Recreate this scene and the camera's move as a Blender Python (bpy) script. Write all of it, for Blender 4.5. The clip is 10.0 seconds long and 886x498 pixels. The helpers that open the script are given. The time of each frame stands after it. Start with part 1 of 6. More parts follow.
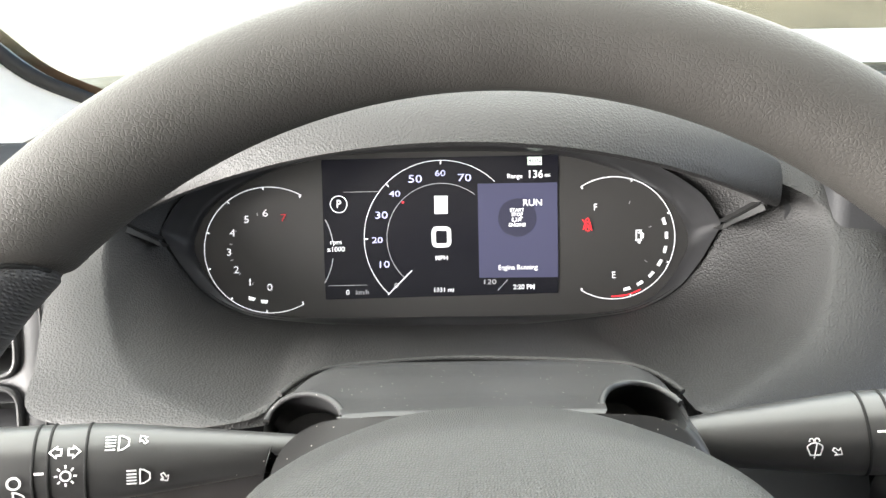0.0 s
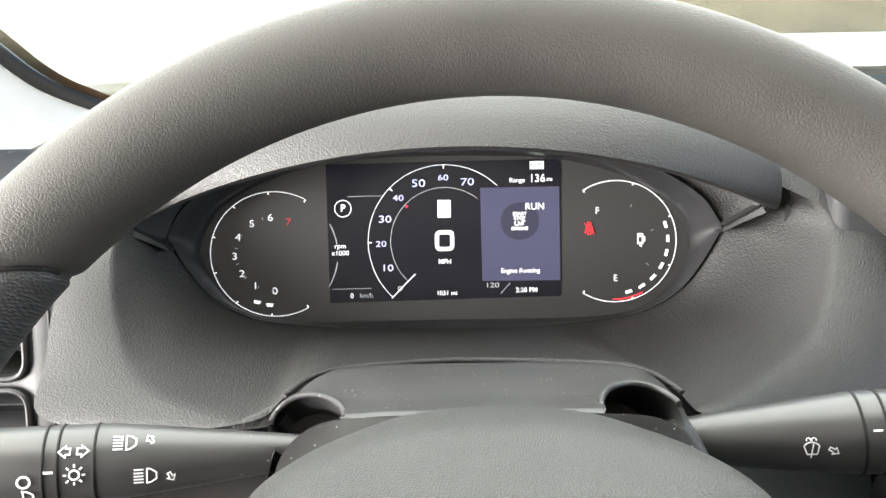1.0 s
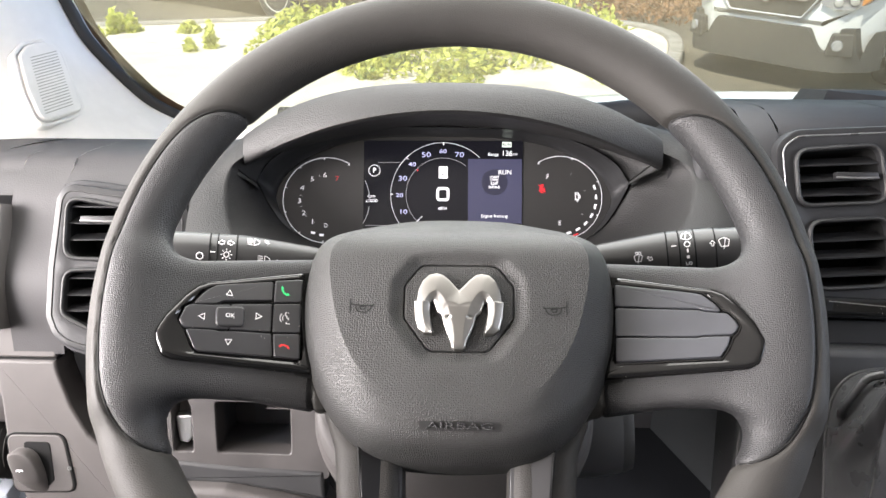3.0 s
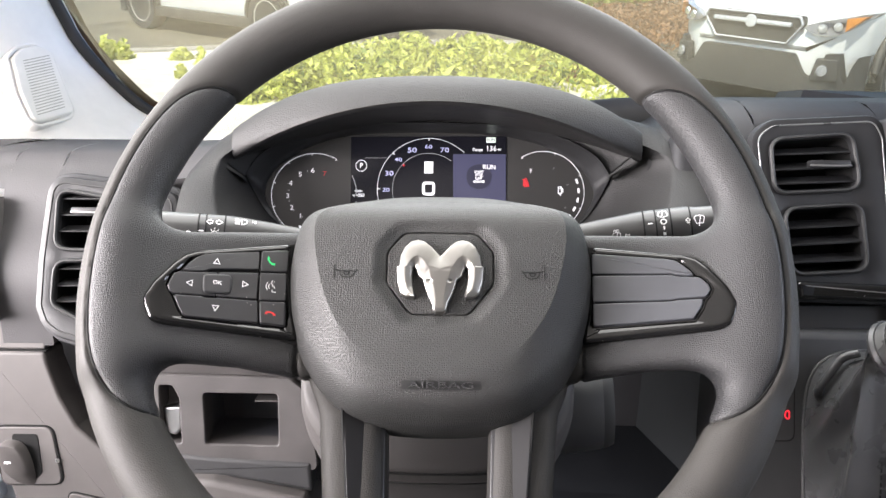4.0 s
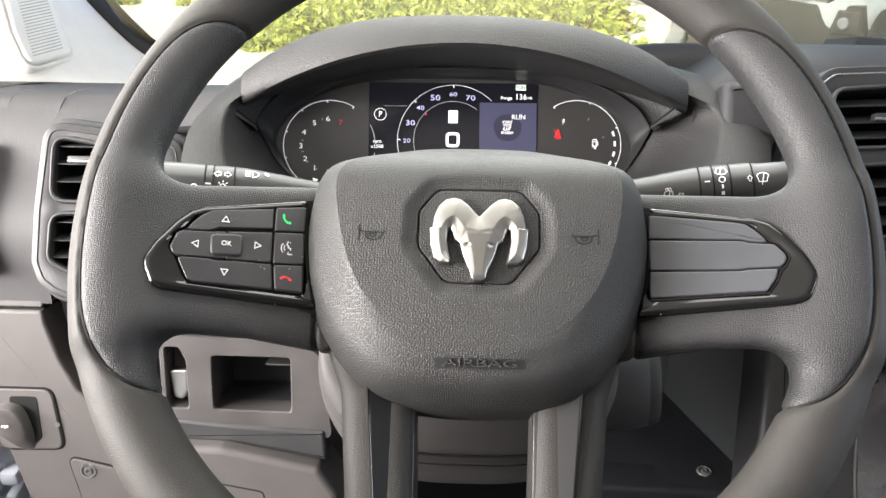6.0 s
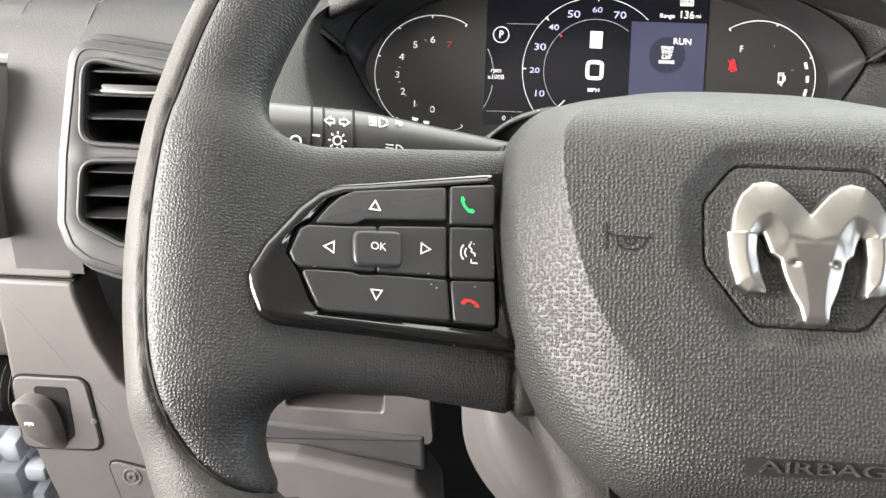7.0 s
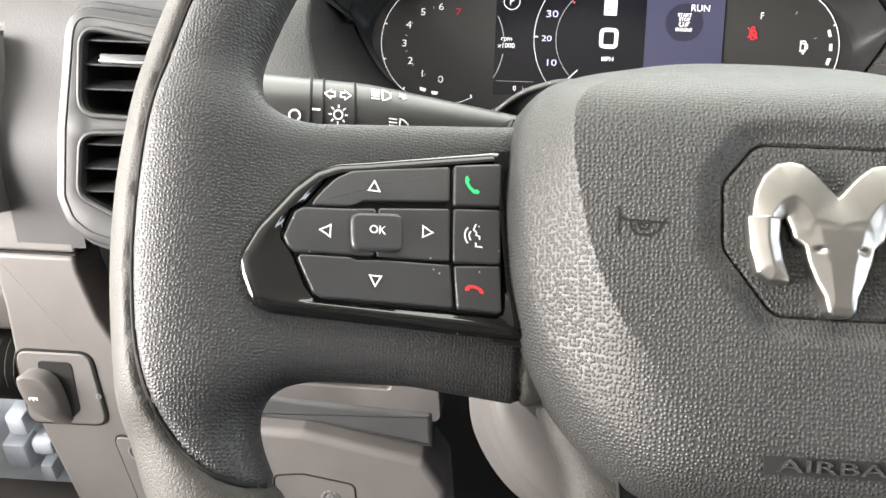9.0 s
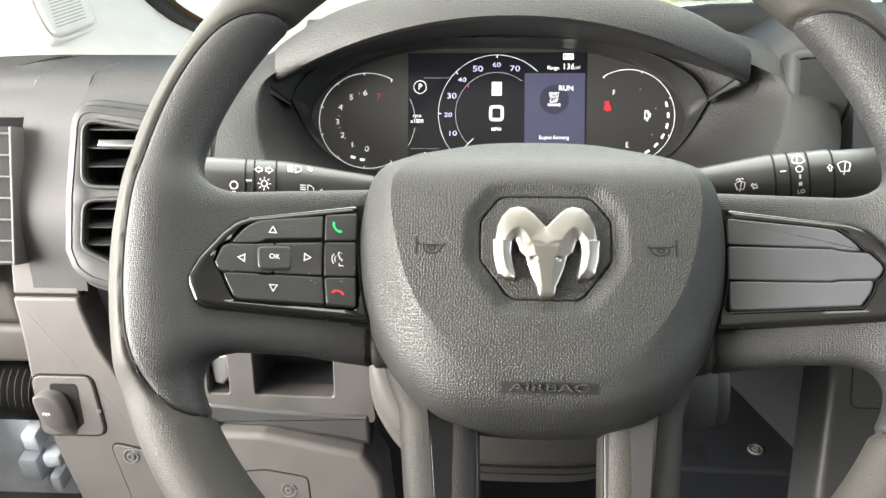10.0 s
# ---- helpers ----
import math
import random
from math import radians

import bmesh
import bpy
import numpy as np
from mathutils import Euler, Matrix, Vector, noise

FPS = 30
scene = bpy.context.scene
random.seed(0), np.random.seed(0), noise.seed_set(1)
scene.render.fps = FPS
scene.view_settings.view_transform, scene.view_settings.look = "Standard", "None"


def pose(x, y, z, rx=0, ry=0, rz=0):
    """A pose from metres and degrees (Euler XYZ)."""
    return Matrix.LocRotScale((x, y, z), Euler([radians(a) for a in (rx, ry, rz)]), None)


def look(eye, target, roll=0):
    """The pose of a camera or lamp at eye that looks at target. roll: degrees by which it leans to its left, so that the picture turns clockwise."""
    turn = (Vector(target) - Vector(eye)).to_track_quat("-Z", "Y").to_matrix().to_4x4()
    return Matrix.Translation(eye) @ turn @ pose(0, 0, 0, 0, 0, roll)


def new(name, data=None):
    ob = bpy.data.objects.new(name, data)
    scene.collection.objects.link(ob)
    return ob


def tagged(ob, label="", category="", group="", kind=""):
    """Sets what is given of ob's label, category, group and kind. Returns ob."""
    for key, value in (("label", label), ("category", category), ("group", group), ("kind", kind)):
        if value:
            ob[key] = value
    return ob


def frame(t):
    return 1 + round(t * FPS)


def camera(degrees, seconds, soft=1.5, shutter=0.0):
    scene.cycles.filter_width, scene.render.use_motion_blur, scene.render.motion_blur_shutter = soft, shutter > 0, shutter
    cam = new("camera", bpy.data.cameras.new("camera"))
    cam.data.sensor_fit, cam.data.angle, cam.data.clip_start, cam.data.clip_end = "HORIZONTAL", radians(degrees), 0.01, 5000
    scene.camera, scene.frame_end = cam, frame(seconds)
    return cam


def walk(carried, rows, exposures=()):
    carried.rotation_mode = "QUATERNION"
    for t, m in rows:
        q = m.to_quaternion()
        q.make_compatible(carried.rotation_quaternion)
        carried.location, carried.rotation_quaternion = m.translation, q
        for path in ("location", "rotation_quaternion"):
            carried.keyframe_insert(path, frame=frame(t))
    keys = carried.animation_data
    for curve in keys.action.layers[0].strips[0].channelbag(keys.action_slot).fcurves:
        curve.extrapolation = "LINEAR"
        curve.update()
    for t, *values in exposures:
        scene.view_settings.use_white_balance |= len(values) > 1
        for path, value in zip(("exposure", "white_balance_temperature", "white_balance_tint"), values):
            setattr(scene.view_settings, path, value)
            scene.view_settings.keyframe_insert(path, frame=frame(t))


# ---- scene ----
cam = camera(56.5, 10.0)
PATH = [
    (0, (-0.014, -0.003, 1.861), (-0.005, 1.697, 0.808), -0.6),
    (0.5, (-0.012, -0.005, 1.86), (-0.012, 1.697, 0.81), -0.8),
    (1, (-0.012, -0.008, 1.863), (-0.018, 1.699, 0.82), -1.0),
    (1.5, (-0.01, -0.009, 1.864), (-0.028, 1.708, 0.838), -1.1),
    (2, (-0.011, -0.03, 1.871), (-0.042, 1.709, 0.884), -0.9),
    (2.2, (-0.01, -0.072, 1.876), (-0.042, 1.683, 0.915), -0.6),
    (2.5, (-0.006, -0.164, 1.878), (-0.044, 1.612, 0.958), -0.2),
    (2.7, (-0.003, -0.219, 1.868), (-0.05, 1.572, 0.977), -0.2),
    (3, (0.009, -0.283, 1.873), (-0.043, 1.528, 1.026), 0.1),
    (3.2, (0.011, -0.308, 1.87), (-0.035, 1.511, 1.04), 0.2),
    (4.3, (0.016, -0.309, 1.845), (-0.009, 1.532, 1.064), 0.2),
    (4.5, (0.016, -0.309, 1.846), (-0.002, 1.532, 1.065), 0.3),
    (5, (0.014, -0.304, 1.845), (0.004, 1.531, 1.051), 0.3),
    (5.2, (0.014, -0.303, 1.845), (0.002, 1.528, 1.041), 0.4),
    (6.3, (-0.026, -0.217, 1.815), (-0.085, 1.549, 0.877), 0.8),
    (6.5, (-0.05, -0.182, 1.803), (-0.114, 1.565, 0.831), 1.0),
    (7, (-0.089, -0.105, 1.78), (-0.171, 1.594, 0.729), 1.2),
    (7.5, (-0.092, -0.088, 1.772), (-0.187, 1.575, 0.664), 1.5),
    (8, (-0.09, -0.088, 1.773), (-0.192, 1.556, 0.637), 1.5),
    (8.5, (-0.089, -0.09, 1.775), (-0.194, 1.551, 0.636), 1.2),
    (9, (-0.087, -0.091, 1.777), (-0.195, 1.564, 0.659), 0.8),
    (9.5, (-0.074, -0.124, 1.798), (-0.181, 1.557, 0.72), -0.1),
    (9.8, (-0.043, -0.182, 1.831), (-0.144, 1.526, 0.795), -0.6),
    (10, (-0.021, -0.218, 1.845), (-0.122, 1.504, 0.833), -0.9),
]
EXPOSURES = [(0.0, 1.82, 6450, 8), (1.8, 1.74, 6450, 8), (2.6, 1.43, 6450, 12), (3.2, 1.37, 6400, 14), (5.2, 1.36, 6300, 15), (6.5, 1.45, 6550, 9), (9.2, 1.62, 6550, 8), (10.0, 1.63, 6600, 5)]
walk(cam, [(t, look(eye, target, roll)) for t, eye, target, roll in PATH], EXPOSURES)

# ---- light ----
SUN_ELEV, SUN_AZ = 58.0, 215.0   # degrees; the azimuth runs clockwise from straight ahead
world = bpy.data.worlds.new("sky")
scene.world = world
world.use_nodes = True
wn = world.node_tree.nodes
sky = wn.new("ShaderNodeTexSky")
sky.sky_type = "NISHITA"
sky.sun_disc = False
sky.sun_elevation = radians(SUN_ELEV)
sky.sun_rotation = radians(SUN_AZ)
wn["Background"].inputs["Strength"].default_value = 0.15
world.node_tree.links.new(sky.outputs["Color"], wn["Background"].inputs["Color"])


def lamp(name, kind, energy, m, colour=(1, 1, 1), size=0.1, size_y=None, angle=0.5):
    data = bpy.data.lights.new(name, kind)
    data.energy, data.color = energy, colour
    if kind == "AREA":
        data.shape, data.size, data.size_y = "RECTANGLE", size, size_y or size
    if kind == "SUN":
        data.angle = radians(angle)
    ob = new(name, data)
    ob.matrix_world = m
    return ob


sun_way = Vector((math.sin(radians(SUN_AZ)) * math.cos(radians(SUN_ELEV)), math.cos(radians(SUN_AZ)) * math.cos(radians(SUN_ELEV)), math.sin(radians(SUN_ELEV))))
lamp("sun", "SUN", 3.7, look(sun_way * 50, (0, 0, 0)), (1.0, 0.95, 0.86))
# daylight through the side windows
lamp("window_light_left", "AREA", 62.0, look((-1.30, -0.22, 1.86), (-0.05, 0.14, 1.60)), (1.0, 0.94, 0.89), 1.2, 0.60)
lamp("window_light_right", "AREA", 7.0, look((1.36, -0.05, 2.05), (0.1, 0.2, 1.55)), (0.88, 0.92, 1.0), 0.9, 0.55)
# extra lamp hung inside the cab to brighten hub, rim and stalks
lamp("wheel_fill_light", "AREA", 4.6, look((-0.16, 0.32, 1.94), (-0.12, -0.46, 1.32)), (1.0, 1.0, 0.92), 0.95, 0.52)


# ---- mesh helpers ----
def mesh(verts, faces, name="mesh", sharp=35):
    me = bpy.data.meshes.new(name)
    me.from_pydata([tuple(v) for v in verts], [], [tuple(f) for f in faces])
    me.validate()
    bm = bmesh.new()
    bm.from_mesh(me)
    bmesh.ops.recalc_face_normals(bm, faces=bm.faces)
    bm.to_mesh(me)
    bm.free()
    me.polygons.foreach_set("use_smooth", [True] * len(me.polygons))
    if sharp:
        me.set_sharp_from_angle(angle=radians(sharp))
    return me


def part(name, me, material, parent=None, label="", m=None):
    if isinstance(me, bmesh.types.BMesh):
        bm, me = me, bpy.data.meshes.new(name)
        bm.to_mesh(me)
        bm.free()
        me.polygons.foreach_set("use_smooth", [True] * len(me.polygons))
        me.set_sharp_from_angle(angle=radians(35))
    ob = new(name, me)
    if material:
        me.materials.append(material)
    if parent:
        ob.parent = parent
    if m:
        ob.matrix_basis = m
    return tagged(ob, label)


def thing(name, m, label, category, group="", kind=""):
    ob = new(name)
    ob.empty_display_size = 0.02
    ob.matrix_basis = m
    return tagged(ob, label, category, group, kind)


def spline(pts, n, closed=False):
    """Points evenly along a smooth curve through pts."""
    p = np.array(pts, float)
    if closed:
        p = np.vstack([p[-1], p, p[0], p[1]])
    else:
        p = np.vstack([2 * p[0] - p[1], p, 2 * p[-1] - p[-2]])
    fine = []
    for i in range(1, len(p) - 2):
        a, b, c, d = p[i - 1:i + 3]
        t = np.linspace(0, 1, 24, endpoint=False)[:, None]
        fine.append(0.5 * (2 * b + (c - a) * t + (2 * a - 5 * b + 4 * c - d) * t ** 2 + (3 * b - a - 3 * c + d) * t ** 3))
    fine = np.vstack(fine + [p[-2][None]])
    run = np.r_[0, np.cumsum(np.linalg.norm(np.diff(fine, axis=0), axis=1))]
    at = np.linspace(0, run[-1], n, endpoint=not closed)
    return np.stack([np.interp(at, run, fine[:, k]) for k in range(p.shape[1])], 1)


def mirrored(half):
    """A closed loop from its right half, given from top centre to bottom centre."""
    return [tuple(q) for q in half] + [(-q[0], *q[1:]) for q in half[-2:0:-1]]


def loft(rings, closed=True, cap0=False, cap1=False, sharp=35):
    n = len(rings[0])
    verts = [v for r in rings for v in r]
    faces = []
    for a in range(len(rings) - 1):
        for b in range(n if closed else n - 1):
            c = (b + 1) % n
            faces.append((a * n + b, a * n + c, (a + 1) * n + c, (a + 1) * n + b))
    if cap0:
        faces.append(tuple(range(n))[::-1])
    if cap1:
        faces.append(tuple(range((len(rings) - 1) * n, len(rings) * n)))
    return mesh(verts, faces, sharp=sharp)


def area2(pts):
    return sum(a[0] * b[1] - b[0] * a[1] for a, b in zip(pts, [*pts[1:], pts[0]])) / 2


def inset(pts, d):
    """A closed outline moved inwards by d."""
    out, n = [], len(pts)
    way = 1 if area2(pts) > 0 else -1
    for i in range(n):
        a, b, c = (np.array(pts[(i + k) % n][:2], float) for k in (-1, 0, 1))
        e, f = b - a, c - b
        e, f = e / (np.linalg.norm(e) + 1e-12), f / (np.linalg.norm(f) + 1e-12)
        ne, nf = np.array([-e[1], e[0]]) * way, np.array([-f[1], f[0]]) * way
        m = (ne + nf) / max(1 + ne @ nf, 0.4)
        out.append(tuple(b + m * d))
    return out


def rounded(pts, r, seg=5):
    """An outline with its corners rounded. r: one radius or one for each corner."""
    out, n = [], len(pts)
    rs = r if isinstance(r, (list, tuple)) else [r] * n
    for i in range(n):
        a, b, c = (np.array(pts[(i + k) % n], float) for k in (-1, 0, 1))
        la, lc = np.linalg.norm(a - b), np.linalg.norm(c - b)
        if rs[i] <= 0:
            out.append(tuple(b))
            continue
        u, v = (a - b) / la, (c - b) / lc
        half = math.acos(max(-0.999, min(0.999, u @ v))) / 2
        cut = min(rs[i] / math.tan(half), la * 0.48, lc * 0.48)
        p, q = b + u * cut, b + v * cut
        for k in range(seg + 1):
            t = k / seg
            out.append(tuple((1 - t) ** 2 * p + 2 * t * (1 - t) * b + t * t * q))
    return out


def prism(outline, z0, z1, bevel=0.0, seg=3, height=None):
    """A plate with this outline from z0 to z1, its front edge rounded. height: a function of x, y added to the front."""
    rings = [[(x, y, z0) for x, y in outline]]
    if bevel > 0:
        for k in range(seg + 1):
            a = math.pi / 2 * k / seg
            rings.append([(x, y, z1 - bevel + bevel * math.sin(a)) for x, y in inset(outline, bevel * (1 - math.cos(a)))])
    else:
        rings.append([(x, y, z1) for x, y in outline])
    if bevel > 0:
        rings.append([(x, y, z1) for x, y in inset(outline, bevel + 0.0003)])
    if height:
        rings = [rings[0]] + [[(x, y, z + height(x, y)) for x, y, z in r] for r in rings[1:]]
    return loft(rings, True, True, True, sharp=50)


def frame_plate(outer, inner, z0, z1, bevel=0.0, seg=2, depth=None):
    """A plate with a hole: outer and inner outlines have as many points. depth: how far the hole's walls go back."""
    back = z0 if depth is None else z1 - depth
    rings = [[(x, y, z0) for x, y in outer]]
    for k in range(seg + 1):
        a = math.pi / 2 * k / seg
        rings.append([(x, y, z1 - bevel + bevel * math.sin(a)) for x, y in inset(outer, bevel * (1 - math.cos(a)))])
    for k in range(seg + 1):
        a = math.pi / 2 * (1 - k / seg)
        rings.append([(x, y, z1 - bevel + bevel * math.sin(a)) for x, y in inset(inner, -bevel * (1 - math.cos(a)))])
    rings.append([(x, y, back) for x, y in inner])
    return loft(rings, True, sharp=50)


def holed(outline, holes, z0, z1, lip=0.001, soft=0.4):
    """A plate with an outline and several holes; its edges turn back to z0."""
    bm = bmesh.new()
    loops = []
    for k, pts in enumerate([outline, *holes]):
        loop = [bm.verts.new((x, y, z1)) for x, y in pts]
        for a, c in zip(loop, [*loop[1:], loop[0]]):
            bm.edges.new((a, c))
        loops.append((loop, pts, 1 if k == 0 else -1))
    bmesh.ops.triangle_fill(bm, use_beauty=True, use_dissolve=False, edges=bm.edges[:])
    for loop, pts, way in loops:
        prev = loop
        for d, z in ((lip, z1 - lip * soft), (lip * 1.4, z1 - lip * 1.6), (lip * 1.4, z0)):
            ring = [bm.verts.new((x, y, z)) for x, y in inset(pts, -d * way)]
            for i in range(len(ring)):
                j = (i + 1) % len(ring)
                bm.faces.new((prev[i], prev[j], ring[j], ring[i]))
            prev = ring
    bmesh.ops.recalc_face_normals(bm, faces=bm.faces)
    return bm


def star(outline, n=120, cx=0.0, cy=0.0):
    """A star-shaped outline as n points, one for each direction from its middle."""
    p = np.array([*outline, outline[0]], float)
    t = np.linspace(0, 1, 12, endpoint=False)[:, None]
    f = np.vstack([a * (1 - t) + c * t for a, c in zip(p[:-1], p[1:])])
    a = np.arctan2(f[:, 1] - cy, f[:, 0] - cx)
    r = np.hypot(f[:, 0] - cx, f[:, 1] - cy)
    o = np.argsort(a)
    a, r = a[o], r[o]
    want = np.linspace(-math.pi, math.pi, n, endpoint=False)
    rr = np.interp(want, np.r_[a - math.tau, a, a + math.tau], np.r_[r, r, r])
    return [(cx + q * math.cos(w), cy + q * math.sin(w)) for w, q in zip(want, rr)]


def box(x0, x1, y0, y1, z0, z1, bevel=0.0, seg=2):
    bm = bmesh.new()
    bmesh.ops.create_cube(bm, size=1.0)
    for v in bm.verts:
        v.co = ((x0 + x1) / 2 + v.co.x * (x1 - x0), (y0 + y1) / 2 + v.co.y * (y1 - y0), (z0 + z1) / 2 + v.co.z * (z1 - z0))
    if bevel:
        bmesh.ops.bevel(bm, geom=bm.edges[:], offset=bevel, segments=seg, affect="EDGES", profile=0.5)
    return bm


def tube(path, radius, seg=10, closed=False, flat=1.0, up=(0, 0, 1)):
    """A tube along a path. radius: a number or one for each point. flat: its height over its width."""
    p = [Vector(q) for q in path]
    n, rings = len(p), []
    for i in range(n):
        a, b = p[(i - 1) % n if closed else max(i - 1, 0)], p[(i + 1) % n if closed else min(i + 1, n - 1)]
        t = (b - a).normalized()
        s = t.cross(Vector(up))
        s = s.normalized() if s.length > 1e-6 else Vector((1, 0, 0))
        w = s.cross(t).normalized()
        r = radius[i] if isinstance(radius, (list, tuple, np.ndarray)) else radius
        rings.append([tuple(p[i] + s * r * math.cos(k * math.tau / seg) + w * r * flat * math.sin(k * math.tau / seg)) for k in range(seg)])
    if closed:
        rings.append(rings[0])
    return loft(rings, True, not closed, not closed, sharp=60)


def lathe(profile, seg=32, axis="z"):
    """A turned shape: profile of (radius, height)."""
    rings = []
    for r, h in profile:
        ring = []
        for k in range(seg):
            a = k * math.tau / seg
            c, s = max(r, 1e-5) * math.cos(a), max(r, 1e-5) * math.sin(a)
            ring.append((c, s, h) if axis == "z" else (h, c, s))
        rings.append(ring)
    return loft(rings, True, True, True, sharp=30)


def ribbons(lines, width, place=None, thick=0.00015):
    """Flat strokes of a width along polylines in the plane; place maps (x, y, height) onto a surface."""
    verts, faces = [], []
    for line in lines:
        closed = np.allclose(line[0], line[-1]) and len(line) > 2
        pts = [np.array(q, float) for q in (line[:-1] if closed else line)]
        n = len(pts)
        base = len(verts)
        for i in range(n):
            a = pts[(i - 1) % n] if closed or i > 0 else pts[i]
            c = pts[(i + 1) % n] if closed or i < n - 1 else pts[i]
            e, f = pts[i] - a, c - pts[i]
            e = e / np.linalg.norm(e) if np.linalg.norm(e) > 1e-9 else f / (np.linalg.norm(f) + 1e-12)
            f = f / np.linalg.norm(f) if np.linalg.norm(f) > 1e-9 else e
            ne, nf = np.array([-e[1], e[0]]), np.array([-f[1], f[0]])
            m = (ne + nf) / max(1 + ne @ nf, 0.5) * width / 2
            for s, h in ((1, thick), (-1, thick), (-1, 0), (1, 0)):
                x, y = pts[i] + s * m
                verts.append(place(x, y, h) if place else (x, y, h))
        for i in range(n if closed else n - 1):
            a, b = base + 4 * i, base + 4 * ((i + 1) % n)
            for k in range(4):
                faces.append((a + k, a + (k + 1) % 4, b + (k + 1) % 4, b + k))
        if not closed:
            faces += [(base + 3, base + 2, base + 1, base), tuple(base + 4 * (n - 1) + k for k in range(4))]
    return mesh(verts, faces, sharp=30)


def arc(cx, cy, rx, a0, a1, n=24, ry=None):
    return [(cx + rx * math.cos(radians(a0 + (a1 - a0) * k / n)), cy + (ry or rx) * math.sin(radians(a0 + (a1 - a0) * k / n))) for k in range(n + 1)]


def letters(text, size, thick=0.0001, place=None, wide=1.0, bold=0.0):
    """A mesh of writing, centred on its origin."""
    cu = bpy.data.curves.new("writing", "FONT")
    cu.body, cu.size, cu.align_x, cu.align_y = text, size, "CENTER", "CENTER"
    cu.extrude, cu.resolution_u, cu.offset = thick / 2, 3, bold * 0.35
    ob = bpy.data.objects.new("writing", cu)
    scene.collection.objects.link(ob)
    bpy.context.view_layer.update()
    me = bpy.data.meshes.new_from_object(ob.evaluated_get(bpy.context.evaluated_depsgraph_get()))
    bpy.data.objects.remove(ob)
    for v in me.vertices:
        v.co.x *= wide
        if place:
            v.co = place(v.co.x, v.co.y, v.co.z + thick / 2)
    me.materials.clear()
    return me


def nets(f, lo, hi, h):
    """The surface f = 0 as a mesh of quads; f takes arrays x, y, z and is negative inside."""
    ax = [np.arange(a, b + h, h) for a, b in zip(lo, hi)]
    v = f(*np.meshgrid(*ax, indexing="ij")).astype(np.float32)
    s = v < 0
    nx, ny, nz = (len(a) - 1 for a in ax)
    count = sum(s[i:nx + i, j:ny + j, k:nz + k].astype(np.int8) for i in (0, 1) for j in (0, 1) for k in (0, 1))
    cells = np.argwhere((count > 0) & (count < 8))
    index = -np.ones((nx, ny, nz), np.int64)
    index[tuple(cells.T)] = np.arange(len(cells))
    total, times = np.zeros((len(cells), 3)), np.zeros(len(cells))
    corners = [np.array(c) for c in np.ndindex(2, 2, 2)]
    for c in corners:
        for k in range(3):
            if c[k] == 0:
                d = c.copy()
                d[k] = 1
                a, b = v[tuple((cells + c).T)], v[tuple((cells + d).T)]
                cross = (a < 0) != (b < 0)
                t = np.where(cross, a / np.where(cross, a - b, 1), 0)
                p = cells + c + (d - c) * t[:, None]
                total[cross] += p[cross]
                times[cross] += 1
    verts = np.array(lo) + total / times[:, None] * h
    quads = []
    for k in range(3):
        a = [slice(None)] * 3
        b = [slice(None)] * 3
        a[k], b[k] = slice(0, -1), slice(1, None)
        edges = np.argwhere(s[tuple(a)] != s[tuple(b)])
        i, j = [n for n in range(3) if n != k]
        lim = np.array([nx, ny, nz])
        edges = edges[(edges[:, i] > 0) & (edges[:, j] > 0) & (edges[:, i] < lim[i]) & (edges[:, j] < lim[j])]
        q = []
        for di, dj in ((-1, -1), (0, -1), (0, 0), (-1, 0)):
            e = edges.copy()
            e[:, i] += di
            e[:, j] += dj
            q.append(index[tuple(e.T)])
        q = np.stack(q, 1)
        flip = s[tuple(a)][tuple(edges.T)] != (k == 1)
        q[~flip] = q[~flip][:, ::-1]
        quads.append(q)
    quads = np.vstack(quads)
    quads = quads[(quads >= 0).all(1)]
    e = h * 0.2
    for _ in range(4):
        x, y, z = verts.T
        g = np.stack([f(x + e, y, z) - f(x - e, y, z), f(x, y + e, z) - f(x, y - e, z), f(x, y, z + e) - f(x, y, z - e)], 1) / (2 * e)
        step = f(x, y, z)[:, None] * g / np.maximum((g ** 2).sum(1, keepdims=True), 0.2)
        verts = verts - np.clip(step, -0.4 * h, 0.4 * h)
    return verts, quads


def grain_uv(me, f):
    """A UV layer in metres: f maps rows of x, y, z to rows of u, v."""
    co = np.empty(len(me.vertices) * 3)
    me.vertices.foreach_get("co", co)
    at = np.empty(len(me.loops), np.int32)
    me.loops.foreach_get("vertex_index", at)
    me.uv_layers.new(name="grain").data.foreach_set("uv", f(co.reshape(-1, 3))[at].astype(np.float32).ravel())
    return me


def cut_mesh(verts, quads, keep):
    """The faces of a big mesh that keep picks, as a mesh of their own."""
    q = quads[keep]
    used, inv = np.unique(q, return_inverse=True)
    me = bpy.data.meshes.new("mesh")
    me.from_pydata(verts[used].tolist(), [], inv.reshape(q.shape).tolist())
    me.polygons.foreach_set("use_smooth", [True] * len(me.polygons))
    return me


